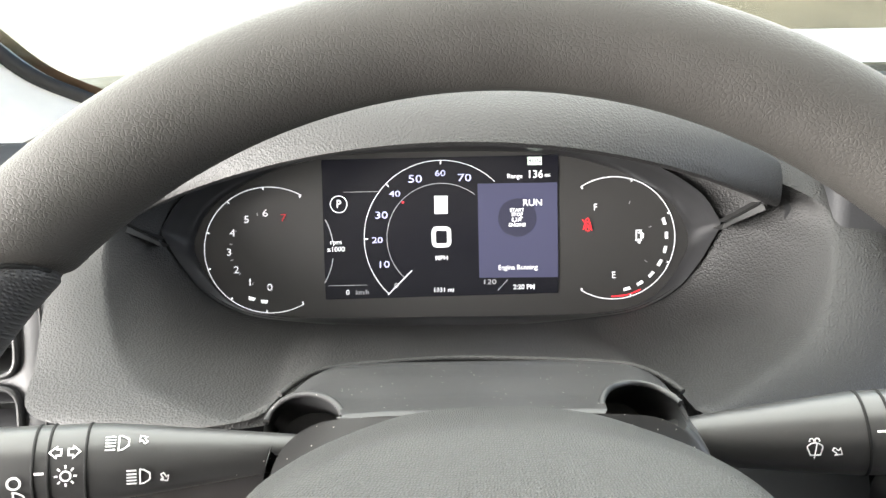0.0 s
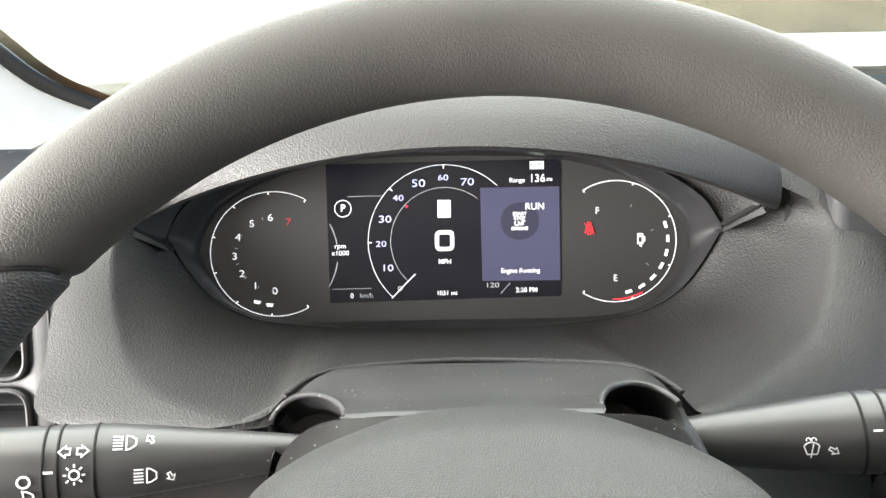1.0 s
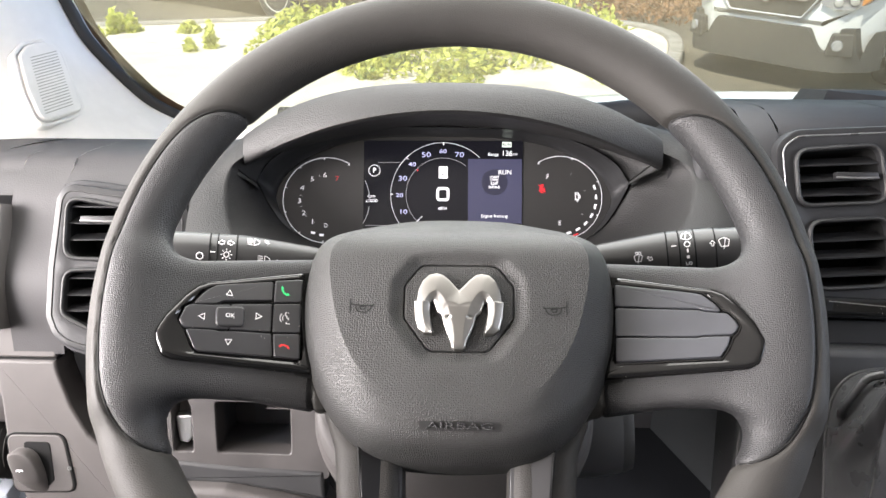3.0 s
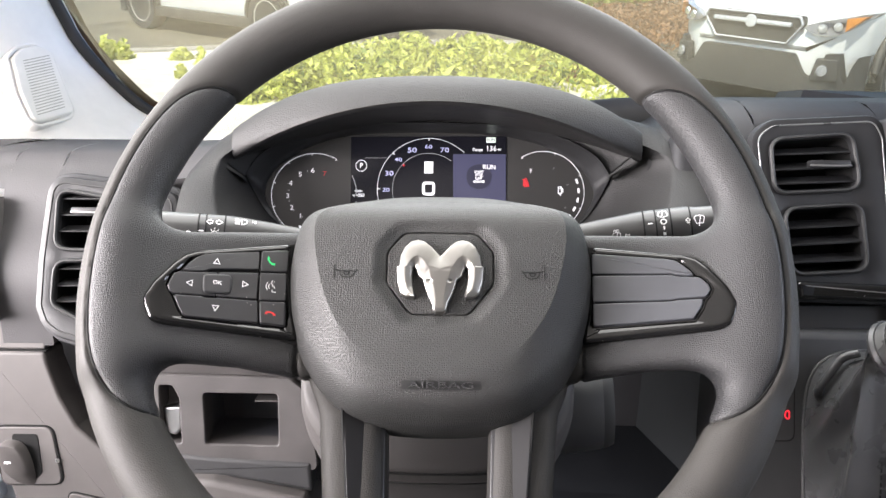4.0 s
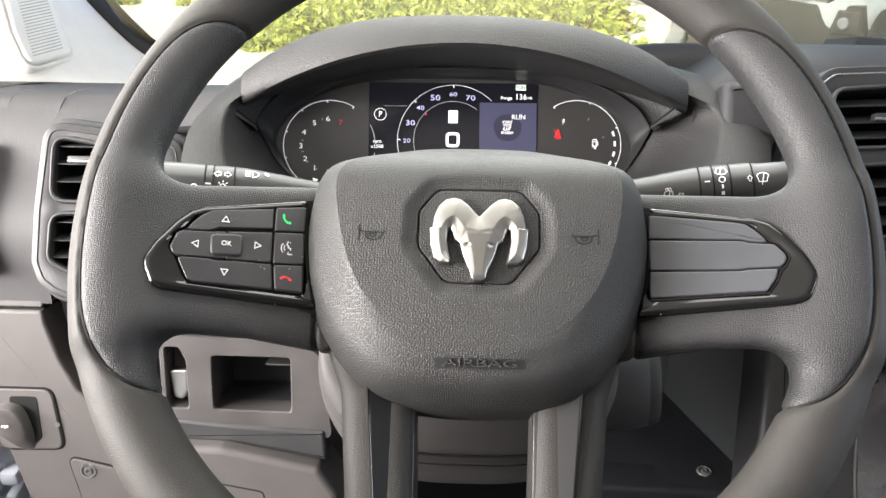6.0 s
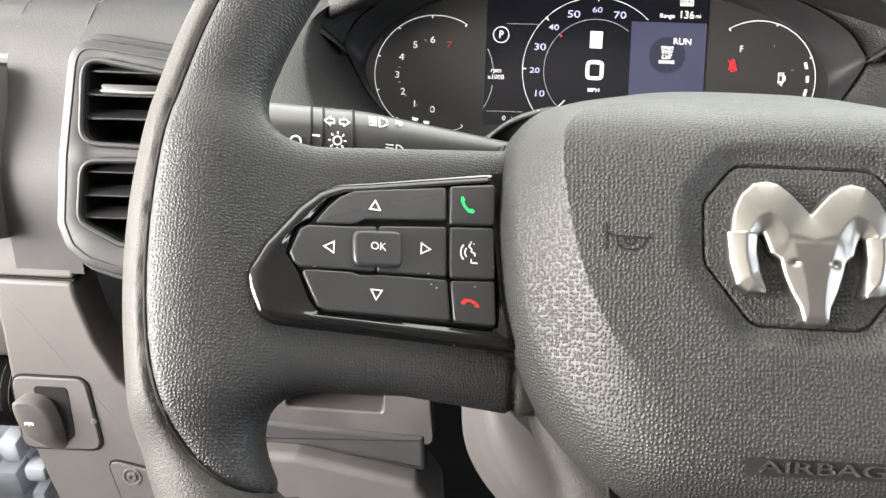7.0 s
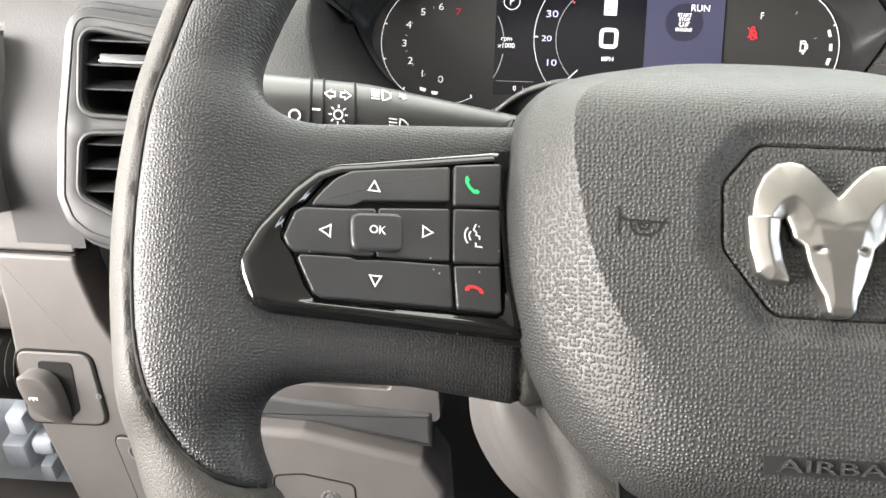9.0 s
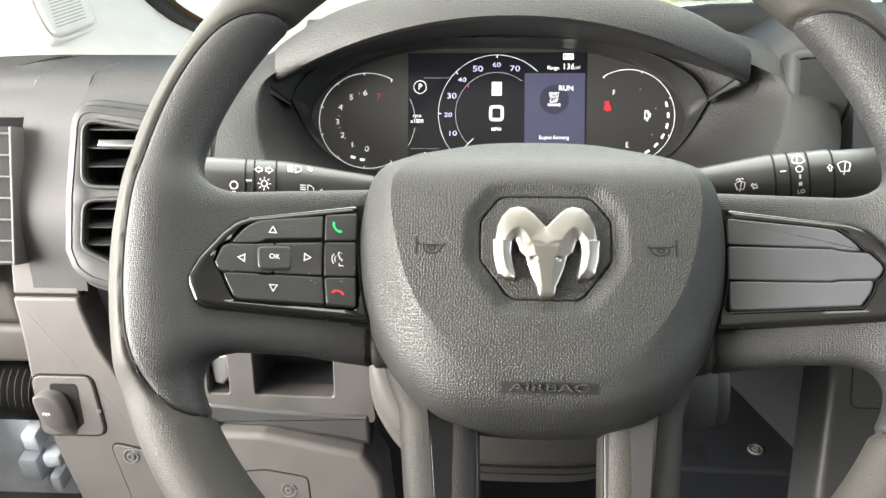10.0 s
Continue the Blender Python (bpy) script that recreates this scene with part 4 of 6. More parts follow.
# switch pods
ex = Vector((1, 0, -0.39)).normalized()
eu = Vector((0, 1, -0.106))
eu = (eu - eu.dot(ex) * ex).normalized()
en = ex.cross(eu)
POD = Matrix.Translation((-0.1226, -0.008, -0.0014)) @ Matrix((ex, eu, en)).transposed().to_4x4()
FLIP = Matrix.Diagonal((-1, 1, 1, 1))
BEZ = [(-.0427, -.0102), (-.0383, -.0007), (-.0288, .0121), (-.0229, .0179), (-.0166, .0209), (-.0063, .0229), (.0356, .0321), (.0404, -.0110), (.0440, -.0279), (.0201, -.0270), (-.0127, -.0257), (-.0328, -.0250), (-.0380, -.0232), (-.0417, -.0153)]
pod_outline = rounded(BEZ, [.004, .006, .006, .006, .006, .006, 0, 0, 0, 0, 0, .003, .004, .004], 5)
FIELD = rounded([(-.0312, -.0032), (-.0288, .0049), (-.0252, .0066), (-.0213, .0121), (-.0175, .0171), (-.0121, .0197), (.0352, .0280), (.0358, -.0208), (.0004, -.0205), (-.0205, -.0202), (-.0236, -.0164), (-.0273, -.0083)], .0012, 3)


RP = [(.0365, .0274), (-.0059, .0190), (-.0120, .0174), (-.0178, .0121), (-.0220, .0067), (-.0246, .0056), (-.0287, .0007), (-.0297, -.0022), (-.0282, -.0055), (-.0257, -.0081), (-.0236, -.0133), (-.0197, -.0190), (.0066, -.0190), (.0365, -.0192)]


def mirror_mesh(me):
    me = me.copy()
    me.transform(FLIP)
    me.flip_normals()
    return me


def pod(parent, side):
    m = POD if side < 0 else FLIP @ POD @ FLIP
    fix = (lambda me: me) if side < 0 else mirror_mesh
    po = star(pod_outline, 160)
    fi = star(FIELD if side < 0 else rounded(RP, .002, 3), 160)
    rings = [[(x, y, -.008) for x, y in po], [(x, y, .0002) for x, y in po], [(x, y, .0012) for x, y in inset(po, .0005)], [(x, y, .0021) for x, y in inset(po, .0014)], [(x, y, .0026) for x, y in inset(po, .0027)]]
    far, near = np.array(inset(po, .0036)), np.array(inset(fi, -.0009))
    rings += [[(x, y, .0026 - .0008 * t) for x, y in far * (1 - t) + near * t] for t in (0, .4, .8, 1.0)]
    rings += [[(x, y, -.002) for x, y in fi]]
    surround = part("switch_pod", fix(loft(rings, True, True, True, sharp=60)), M_GLOSS, parent, "gloss black switch surround", m)
    part("pod_gap", fix(prism([(.0335, .0318), (.0335, -.0285), (.052, -.0310), (.049, .0350)][::-1], -.006, -.0004)), M_GROOVE, surround)
    return surround, fix


left_pod, _ = pod(wheel, -1)
part("switch_field", prism(FIELD, -.001, .0010), M_GROOVE, left_pod)
G = .00035
keys = {
    "button_up": [(-.0244, .0062), (-.0204, .0118), (-.0170, .0156), (-.0124, .0184), (-.0021, .0204), (.0184 - G, .0240), (.0184 - G, .0124), (-.0088, .0094), (-.0110, .0080), (-.0131, .0072)],
    "button_left": [(-.0260, .0055), (-.0283, .0040), (-.0309, -.0035), (-.0296, -.0061), (-.0273, -.0076), (-.0048, -.0069), (-.0048, .0077), (-.0130, .0066)],
    "button_right": [(-.0043, .0078), (.0184 - G, .0103), (.0187 - G, -.0061), (-.0042, -.0068)],
    "button_down": [(-.0272, -.0083), (-.0117, -.0077), (-.0099, -.0084), (-.0025, -.0076), (.0190 - G, -.0071), (.0204 - G, -.0200), (-.0001, -.0199), (-.0190, -.0200), (-.0216, -.0188)],
    "call_button": [(.0187 + G, .0241), (.0347, .0268), (.0344, .0128), (.0187 + G, .0113)],
    "voice_button": [(.0187 + G, .0104), (.0345, .0119), (.0347, -.0053), (.0190 + G, -.0063)],
    "hang_up_button": [(.0193 + G, -.0072), (.0346, -.0060), (.0352, -.0204), (.0207 + G, -.0200)],
    "ok_button": [(-.0127, .0052), (.0031, .0067), (.0037, -.0050), (-.0118, -.0061)],
}
marks = {}
for name, pts in keys.items():
    pts = pts if area2(pts) > 0 else pts[::-1]
    top = .0034 if name != "ok_button" else .0050
    tilt = {"button_up": lambda x, y: -(y - .008) * .05, "button_down": lambda x, y: (y + .008) * .06, "call_button": lambda x, y: .0004 * math.sin((y - .01) * 120)}.get(name)
    r = .0030 if name == "ok_button" else .0013
    marks[name] = part(name, prism(rounded(pts, r, 4), .0010, top, .0006 if name != "ok_button" else .0011, height=tilt), M_BUTTON, left_pod)
TRI = [(-.0017, -.0014), (.0017, -.0014), (0, .0016), (-.0017, -.0014)]
for name, x, y, t in (("button_up", -.0058, .0142, 0), ("button_left", -.0194, -.0007, 90), ("button_right", .0110, .0021, -90), ("button_down", -.0042, -.0140, 180)):
    part("arrow_mark", ribbons([TRI], .00042), M_MARK, marks[name], m=pose(x, y, .00345, 0, 0, t))
part("lettering", letters("OK", .0034, .0002), M_MARK, marks["ok_button"], m=pose(-.0046, .0006, .0051))
receiver = [(-.0026, .0026), (-.0018, .0032), (-.0009, .0018), (-.0014, .0010), (-.0004, -.0008), (.0010, -.0018), (.0018, -.0013), (.0030, -.0022), (.0023, -.0031), (.0005, -.0030), (-.0014, -.0013), (-.0025, .0008)]
part("call_mark", prism(receiver, 0, .0002), M_GREEN, marks["call_button"], m=pose(.0247, .0184, .0039) @ Matrix.Scale(.86, 4))
part("hang_up_mark", prism(receiver, 0, .0002), M_REDP, marks["hang_up_button"], m=pose(.0263, -.0142, .00345, 0, 0, 222) @ Matrix.Scale(.80, 4))
voice = [[(.0006, .0036), (-.0002, .0018), (.0008, .0010), (.0006, .0002), (.0018, -.0002), (.0018, -.0012)], [(.0006, -.0022), (.0006, -.0034), (.0028, -.0034)], arc(.0004, -.0002, .0020, 135, 225, 6), arc(.0004, -.0002, .0034, 135, 225, 8), [(.0014, .0028), (.0017, .0031)]]
part("voice_mark", ribbons(voice, .00042), M_MARK, marks["voice_button"], m=pose(.0258, .0027, .00345))

right_pod, fix = pod(wheel, 1)
part("blank_field", fix(prism(rounded(RP, .002, 3)[::-1], -.001, .0010)), M_GROOVE, right_pod)
for pts in ([(.0358, .0268), (-.0059, .0186), (-.0116, .0170), (-.0174, .0118), (-.0220, .0062), (-.0124, .0078), (-.0094, .0091), (.0358, .0134)], [(.0358, .0126), (-.0094, .0082), (-.0124, .0070), (-.0242, .0052), (-.0283, .0005), (-.0293, -.0022), (-.0278, -.0052), (-.0259, -.0066), (-.0114, -.0062), (-.0084, -.0067), (.0358, -.0040)], [(.0358, -.0048), (-.0084, -.0075), (-.0114, -.0070), (-.0253, -.0075), (-.0232, -.0131), (-.0193, -.0185), (.0066, -.0186), (.0358, -.0188)]):
    pts = pts if area2(pts) > 0 else pts[::-1]
    part("blank_panel", fix(prism(rounded(pts, .0014, 4), .001, .0034, .0007)), M_PANEL, right_pod, "matt grey blank switch panel")
part("blank_edge", fix(tube([(x, y, .0020) for x, y in [(.0360, .0280), (-.0059, .0196), (-.0122, .0180), (-.0182, .0126), (-.0224, .0071), (-.0250, .0061), (-.0292, .0010), (-.0303, -.0022), (-.0288, -.0058), (-.0262, -.0084), (-.0241, -.0135), (-.0200, -.0195), (.0360, -.0198)]], .0006, 6)), M_GLOSS, right_pod)
# dark strips on the lower spokes
for side in (-1, 1):
    pts = [(side * .0520, -.0740), (side * .0290, -.0840), (side * .0275, -.160), (side * .0440, -.160)]
    pts = pts if area2(pts) > 0 else pts[::-1]
    part("spoke_strip", prism(rounded(pts, .002, 3), -.03, -.0078, .0006, height=lambda x, u: -.06 * (u + .07) + .38 * (abs(x) - .051)), M_STRIP, wheel, "smooth black strip on the lower spoke")
    part("strip_gap", tube([(side * (.0524 - .0081 * t), -.0740 - .086 * t, -.0076 + .0052 * t - .006 * t) for t in np.linspace(0, 1, 8)], .0009, 8), M_GROOVE, wheel)


# ---- steering column and stalks ----
column = thing("steering_column", FRAME_C, "black plastic steering column shroud with dust specks", "steering column")
SECT_T = [(0, .0800), (.025, .0800), (.046, .0796), (.066, .0772), (.079, .067), (.084, .050), (.084, .02), (.086, -.02), (.088, -.048), (.083, -.072), (.065, -.094), (.038, -.105), (0, -.107)]


def column_ring(n, sx, st, sb, count=96):
    out = []
    for x, u in spline(mirrored(SECT_T), count, True):
        out.append((x * sx, u * (st if u > 0 else sb), n))
    return out


RING_N = [-.078, -.080, -.085, -.10, -.122, -.14, -.16, -.20, -.27]
RING_SX = [.96, .985, 1.0, 1.03, 1.06, 1.08, 1.09, 1.10, 1.10]
RING_ST = [.895, .915, .93, .985, 1.09, 1.165, 1.19, 1.20, 1.20]
RING_SB = [.70, .85, .95, 1.0, 1.02, 1.05, 1.08, 1.10, 1.10]
POCKETS = ((-1, -.0735, .0690, .0190, .0112), (1, .0602, .0722, .0165, .0106))
shroud_n = np.r_[-.078, -.079, -.080, np.linspace(-.082, -.16, 44), -.20, -.27]
at_n = lambda n, row: float(np.interp(-n, [-q for q in RING_N], row))
rings = [column_ring(n, at_n(n, RING_SX), at_n(n, RING_ST), at_n(n, RING_SB), 288) for n in shroud_n]


def in_pocket(x, u):
    return min(math.hypot((x - px) / rx, (u - pu) / ru) for _, px, pu, rx, ru in POCKETS) < 1


section = spline(mirrored(SECT_T), 288, True)
flat = [v for r in rings for v in r]
faces, under = [], []
for i in range(len(rings) - 1):
    for j in range(288):
        f = (i * 288 + j, i * 288 + (j + 1) % 288, (i + 1) * 288 + (j + 1) % 288, (i + 1) * 288 + j)
        cx, cu = sum(flat[k][0] for k in f) / 4, sum(flat[k][1] for k in f) / 4
        slot = cx < -.073 and .034 < cu < .062 and shroud_n[i] > -.088
        if not (in_pocket(cx, cu) and cu > .04) and not slot:
            (faces if section[j][1] > -.012 else under).append(f)
faces.append(tuple(range(288)))
part("shroud", mesh(flat, faces, sharp=50), M_SHROUD, column, "upper shroud with dust specks")
part("lower_shroud", mesh(flat, under, sharp=50), M_COLUMN, column, "grey lower shroud")


def shroud_front(x, u):
    """The front of the shroud over a point of the wheel's plane."""
    for i, r in enumerate(rings):
        top = max((q for q in r if abs(q[0] - x) < .004 and q[1] > 0), key=lambda q: q[1], default=None)
        if top and top[1] >= u:
            return float(shroud_n[i])
    return -.15


for side, x0, u0, rx, ru in POCKETS:
    # recesses for the stalks
    rim = [(x0 + (rx + .0005) * math.cos(a), u0 + (ru + .0004) * math.sin(a)) for a in np.linspace(0, math.tau, 60, endpoint=False)]
    lips = np.array([shroud_front(x, u) for x, u in rim])
    lips = np.array([np.mean(np.take(lips, range(k - 8, k + 9), mode="wrap")) for k in range(60)])
    rim = [(x, u, n + .0004) for (x, u), n in zip(rim, lips)]
    part("pocket_rim", tube(rim[2:31], .0014, 8), M_SHROUD, column)
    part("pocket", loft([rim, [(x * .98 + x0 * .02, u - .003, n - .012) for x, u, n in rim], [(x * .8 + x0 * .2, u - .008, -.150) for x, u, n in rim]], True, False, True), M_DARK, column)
for n, sx, sb in ((-.0875, 1.012, .965), (-.104, 1.04, 1.005)):
    seam_line = [(x, u, n) for x, u, _ in column_ring(n, sx, 1, sb) if abs(x) < .052 and u < 0]
    part("shroud_seam", tube(sorted(seam_line), .0007, 6), M_GROOVE, column)
part("lock_boss", lathe([(.034, -.03), (.033, .0), (.030, .018), (.0285, .022)], 36), M_CONSOLE, column, "", pose(.096, -.050, -.150, 0, 84, 0))
part("ignition_ring", lathe([(.0, .020), (.0215, .020), (.0225, .028), (.0265, .028), (.0290, .023), (.0290, .010)], 36), M_EDGE, column, "ring of the ignition lock", pose(.096, -.050, -.150, 0, 84, 0))


def stalk(name, label, axis0, axis1, profile, seams, rings, prints, shift):
    """A stalk along an axis in the wheel's frame. profile: (distance, radius)."""
    a, b = Vector(axis0), Vector(axis1)
    d = (b - a).normalized()
    back = Vector((0, 0, 1))
    front = (back - back.dot(d) * d).normalized()
    side = front.cross(d)
    m = Matrix.Translation(shift) @ FRAME_C @ (Matrix.Translation(a) @ Matrix((d, side, front)).transposed().to_4x4())
    st = thing(name, m, label, "stalk")
    part("arm", lathe(profile, 40, "x"), M_STALK, st)
    rad = lambda x: float(np.interp(x, [q[1] for q in profile], [q[0] for q in profile]))
    for x in seams:
        part("seam", tube([(x, (rad(x) + .0000) * math.cos(t), (rad(x) + .0000) * math.sin(t)) for t in np.linspace(0, math.tau, 40, endpoint=False)], .0006, 6, True, up=(1, 0, 0)), M_GROOVE, st)
    for x, w, r in rings:
        part("twist_ring", lathe([(r - .0010, x), (r, x + .0008), (r, x + w - .0008), (r - .0010, x + w)], 40, "x"), M_STALK, st)
    for lines, x, h, width in prints:
        def place(px, py, z, x=x, h=h):
            xx, aa = x + px, (h + py)
            r = rad(xx) + .0004 + z
            t = aa / max(rad(xx), .004)
            return (xx, r * math.sin(t), r * math.cos(t))
        for stroke in lines:
            part("printed_stroke", ribbons([stroke], width, place), M_MARK, st)
    return st


SUN = [arc(0, 0, .0017, 0, 360, 16)] + [[(.0026 * math.cos(t), .0026 * math.sin(t)), (.0038 * math.cos(t), .0038 * math.sin(t))] for t in np.arange(8) * math.tau / 8]
TURN = [[(-.0012, .0011), (-.0028, .0011), (-.0028, .0021), (-.0052, 0), (-.0028, -.0021), (-.0028, -.0011), (-.0012, -.0011), (-.0012, .0011)], [(.0012, .0011), (.0028, .0011), (.0028, .0021), (.0052, 0), (.0028, -.0021), (.0028, -.0011), (.0012, -.0011), (.0012, .0011)]]
BEAM = [[(0, .0028), (.0014, .0026), (.0034, .0012), (.0034, -.0012), (.0014, -.0026), (0, -.0028), (0, .0028)]] + [[(-.0012, y), (-.0046, y)] for y in (.0025, .0012, 0, -.0012, -.0025)] 
UPA = [[(-.0016, .0006), (.0002, .0006), (.0002, .0016), (.0020, 0), (.0002, -.0016), (.0002, -.0006), (-.0016, -.0006), (-.0016, .0006)]]
spun = lambda ls, deg: [[(x * math.cos(radians(deg)) - y * math.sin(radians(deg)), x * math.sin(radians(deg)) + y * math.cos(radians(deg))) for x, y in l] for l in ls]
upright = lambda ls: [[(-x, -y) for x, y in l] for l in ls]
# the left axis runs outwards, so marks are turned half round to stand upright
left_prints = [(upright(TURN), .0955, -.0048, .0005), (upright(SUN), .0950, .0035, .0006), (upright(BEAM), .0775, -.0072, .0005), (upright(spun(UPA, 125)), .0690, -.0080, .0004), (upright(BEAM), .0700, .0055, .0005), (upright(spun(UPA, -60)), .0615, .0062, .0004), ([[(-.0016, 0), (.0016, 0)]], .1038, .0022, .0008), ([arc(0, 0, .0021, 0, 360, 18)], .1120, .0052, .0007), (upright(BEAM[:1]), .1125, .0115, .0006)]
stalk("indicator_stalk", "black plastic lights stalk with white symbols", (-.0659, .0566, -.1165), (-.2063, .0523, -.0810), [(.0052, 0), (.0066, .012), (.0098, .040), (.0130, .068), (.0144, .082), (.0146, .090), (.0146, .138), (.0128, .1425), (0, .1432)], (.0885, .1010, .1060), (), left_prints, (.002, -.002, .0042))
WASH = [arc(0, -.0006, .0042, 35, 145, 10), [(-.0034, .0018), (-.0022, -.0022), (.0022, -.0022), (.0034, .0018)], [(-.0006, -.0040), (.0010, .0030)], arc(-.0012, .0046, .0010, -30, 210, 8), arc(.0012, .0046, .0010, -30, 210, 8)]
right_prints = [([[(x * .8, y * .8) for x, y in l] for l in WASH], .0715, -.0050, .0004), (spun(UPA, -35), .0790, -.0056, .0004), ([[(-.0016, 0), (.0016, 0)]], .0948, .0010, .0007), (spun(WASH[:3], 180), .1035, .0085, .0005), ([arc(0, 0, .0018, 0, 360, 16)], .1035, .0015, .0006), ([[(0, .0012), (0, -.0012)]], .1035, -.0028, .0010), ([[(0, .0010), (0, -.0010)]], .1035, -.0068, .0018), ([[(-.0014, .0012), (-.0014, -.0010), (-.0002, -.0010)], arc(.0012, 0, .0010, 0, 360, 10)], .1035, -.0112, .0004), (WASH[:3], .1270, .0005, .0005), (spun(UPA, 90), .1195, .0005, .0004)]
stalk("wiper_stalk", "black plastic wiper stalk with white symbols", (.0569, .0574, -.1172), (.2014, .0634, -.0867), [(.0055, 0), (.0075, .014), (.0108, .040), (.0140, .070), (.0158, .088), (.0160, .095), (.0160, .120), (.0150, .126), (.0146, .146), (.0126, .1495), (0, .150)], (.0905, .0985, .1085, .1215), (), right_prints, (-.0022, -.0012, .0030))


# ---- vents ----
def vent(name, frame, outline, slats, label, tab=None, flip=False):
    ob = thing(name, frame, label, "air vent", "dashboard vents")
    ring = rounded(outline, .014, 8)
    ring = ring if area2(ring) > 0 else ring[::-1]
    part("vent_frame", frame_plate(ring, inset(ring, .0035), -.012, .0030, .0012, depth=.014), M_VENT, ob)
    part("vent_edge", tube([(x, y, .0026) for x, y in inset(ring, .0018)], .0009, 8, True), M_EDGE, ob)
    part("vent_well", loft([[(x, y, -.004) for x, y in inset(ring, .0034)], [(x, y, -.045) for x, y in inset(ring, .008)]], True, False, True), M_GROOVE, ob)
    xs, ys = [p[0] for p in outline], [p[1] for p in outline]
    for y0, y1 in slats:
        sec = [(-.0008, .000), (.0004, .0004), (.0006, .0012), (-.0004, .0018), (-.013, .0075), (-.014, .0070)]
        x0, x1 = min(xs) + .004, max(xs) - .004
        rings = [[(x, (y0 if k == 0 else y1) + b, a - .002) for a, b in sec] for k, x in enumerate((x0, x1))]
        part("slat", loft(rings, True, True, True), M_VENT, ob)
    if tab:
        x, y, w = tab
        part("slider", box(x - w / 2, x + w / 2, y - .0022, y + .0038, -.004, .0045, .0010), M_VENT, ob)
        part("slider_lip", tube([(x - w / 2, y - .0005, .0045), (x, y - .0012, .0060), (x + w / 2, y - .0005, .0045)], .0009, 6), M_TRIM, ob)
    return ob


def vent_panel(name, frame, outline, label, mat, holes, flange=True):
    ob = thing(name, frame, label, "trim panel")
    ring = rounded(outline, .016, 6)
    ring = ring if area2(ring) > 0 else ring[::-1]
    cuts = [rounded(h, .014, 8) for h in holes]
    part("panel", holed(ring, [q if area2(q) > 0 else q[::-1] for q in cuts], -.03, .0005, .002), mat, ob)
    if flange:
        part("panel_flange", holed(inset(ring, -.004), [inset(ring, .002)], -.03, -.010, .003), M_DASH, ob, "soft dashboard lip round the panel")
    part("panel_edge", tube([(x, y, .0006) for x, y in inset(ring, .003)], .0007, 8, True), M_EDGE if flange else M_TRIM, ob, "thin satin edge")
    return ob


LEFT_VENTS = [[(-.0005, -.0068), (.090, -.0218), (.090, -.0660), (-.0025, -.0640)], [(-.0015, -.0712), (.090, -.0680), (.090, -.1340), (.024, -.1265), (-.0038, -.1130)]]
CENTRE_VENTS = [[(.0066, -.0070), (.0785, -.0012), (.0865, -.0518), (.0112, -.0560)], [(.0185, -.0650), (.0862, -.0605), (.0930, -.1200), (.0260, -.1245)]]
vent_panel("vent_surround", FRAME_LV, [(-.0062, .0015), (.105, -.012), (.105, -.150), (.020, -.1420), (.0025, -.1370), (-.0090, -.1285), (-.0150, -.1130), (-.0136, -.0700)], "dark plastic surround of the vents by the door", M_VENT, LEFT_VENTS)
vent("air_vent", FRAME_LV @ pose(0, 0, .001), LEFT_VENTS[0], [(-.0180, -.0180), (-.0325, -.0322), (-.0472, -.0460)], "black slatted air vent by the door", (.036, -.0290, .044))
vent("air_vent", FRAME_LV @ pose(0, 0, .001), LEFT_VENTS[1], [(-.0805, -.0800), (-.0955, -.0942), (-.1095, -.1080)], "black slatted air vent by the door")
vent_panel("vent_surround", FRAME_RV, [(-.0045, -.0050), (.010, .0060), (.098, .0105), (.106, -.006), (.116, -.145), (.010, -.142)], "dark plastic surround of the centre vents", M_VENT, CENTRE_VENTS, False)
vent("air_vent", FRAME_RV @ pose(0, 0, .001), CENTRE_VENTS[0], [(-.0222, -.0190), (-.0352, -.0315), (-.0470, -.0438)], "black slatted centre air vent", (.058, -.0300, .034))
vent("air_vent", FRAME_RV @ pose(0, 0, .001), CENTRE_VENTS[1], [(-.0845, -.0805), (-.0988, -.0948), (-.1135, -.1100)], "black slatted centre air vent")

# ---- centre stack: trim strip, shelf, gear lever ----
stack = thing("centre_stack", FRAME_RV, "dark plastic centre stack beside the wheel", "console")
part("trim_strip", prism(rounded([(.028, -.1275), (.30, -.136), (.30, -.150), (.030, -.142)], .003, 3), -.01, .012, .003), M_GLOSS, stack, "gloss black trim strip with a bright edge")
part("trim_edge", tube([(.034, -.131, .0115), (.10, -.1365, .0118), (.112, -.1335, .0118), (.30, -.139, .0118)], .0009, 6), M_CHROME, stack)
part("side_wing", prism(rounded([(.103, .010), (.30, .02), (.30, -.128), (.119, -.128), (.110, -.04)], .004, 4), -.02, .010, .006), M_DASH, stack)
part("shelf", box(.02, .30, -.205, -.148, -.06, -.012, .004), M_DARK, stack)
part("console_face", prism(rounded([(-.040, -.168), (.30, -.168), (.30, -.46), (.006, -.46), (-.052, -.36)], .012, 5), -.02, .030, .006), M_CONSOLE, stack)
part("warning_lamp", ribbons([arc(0, 0, .0022, 60, 300, 14, .0032), [(.0011, .0028), (.0011, -.0028)]], .0010), M_RED, stack, "red lit warning lamp", pose(.0125, -.2344, .0312))
part("lamp_plate", frame_plate(rounded([(-.03, -.256), (.0185, -.256), (.0185, -.185), (-.03, -.185)], .007, 5), inset(rounded([(-.03, -.256), (.0185, -.256), (.0185, -.185), (-.03, -.185)], .007, 5), .0008), .029, .0306, .0003), M_GROOVE, stack)

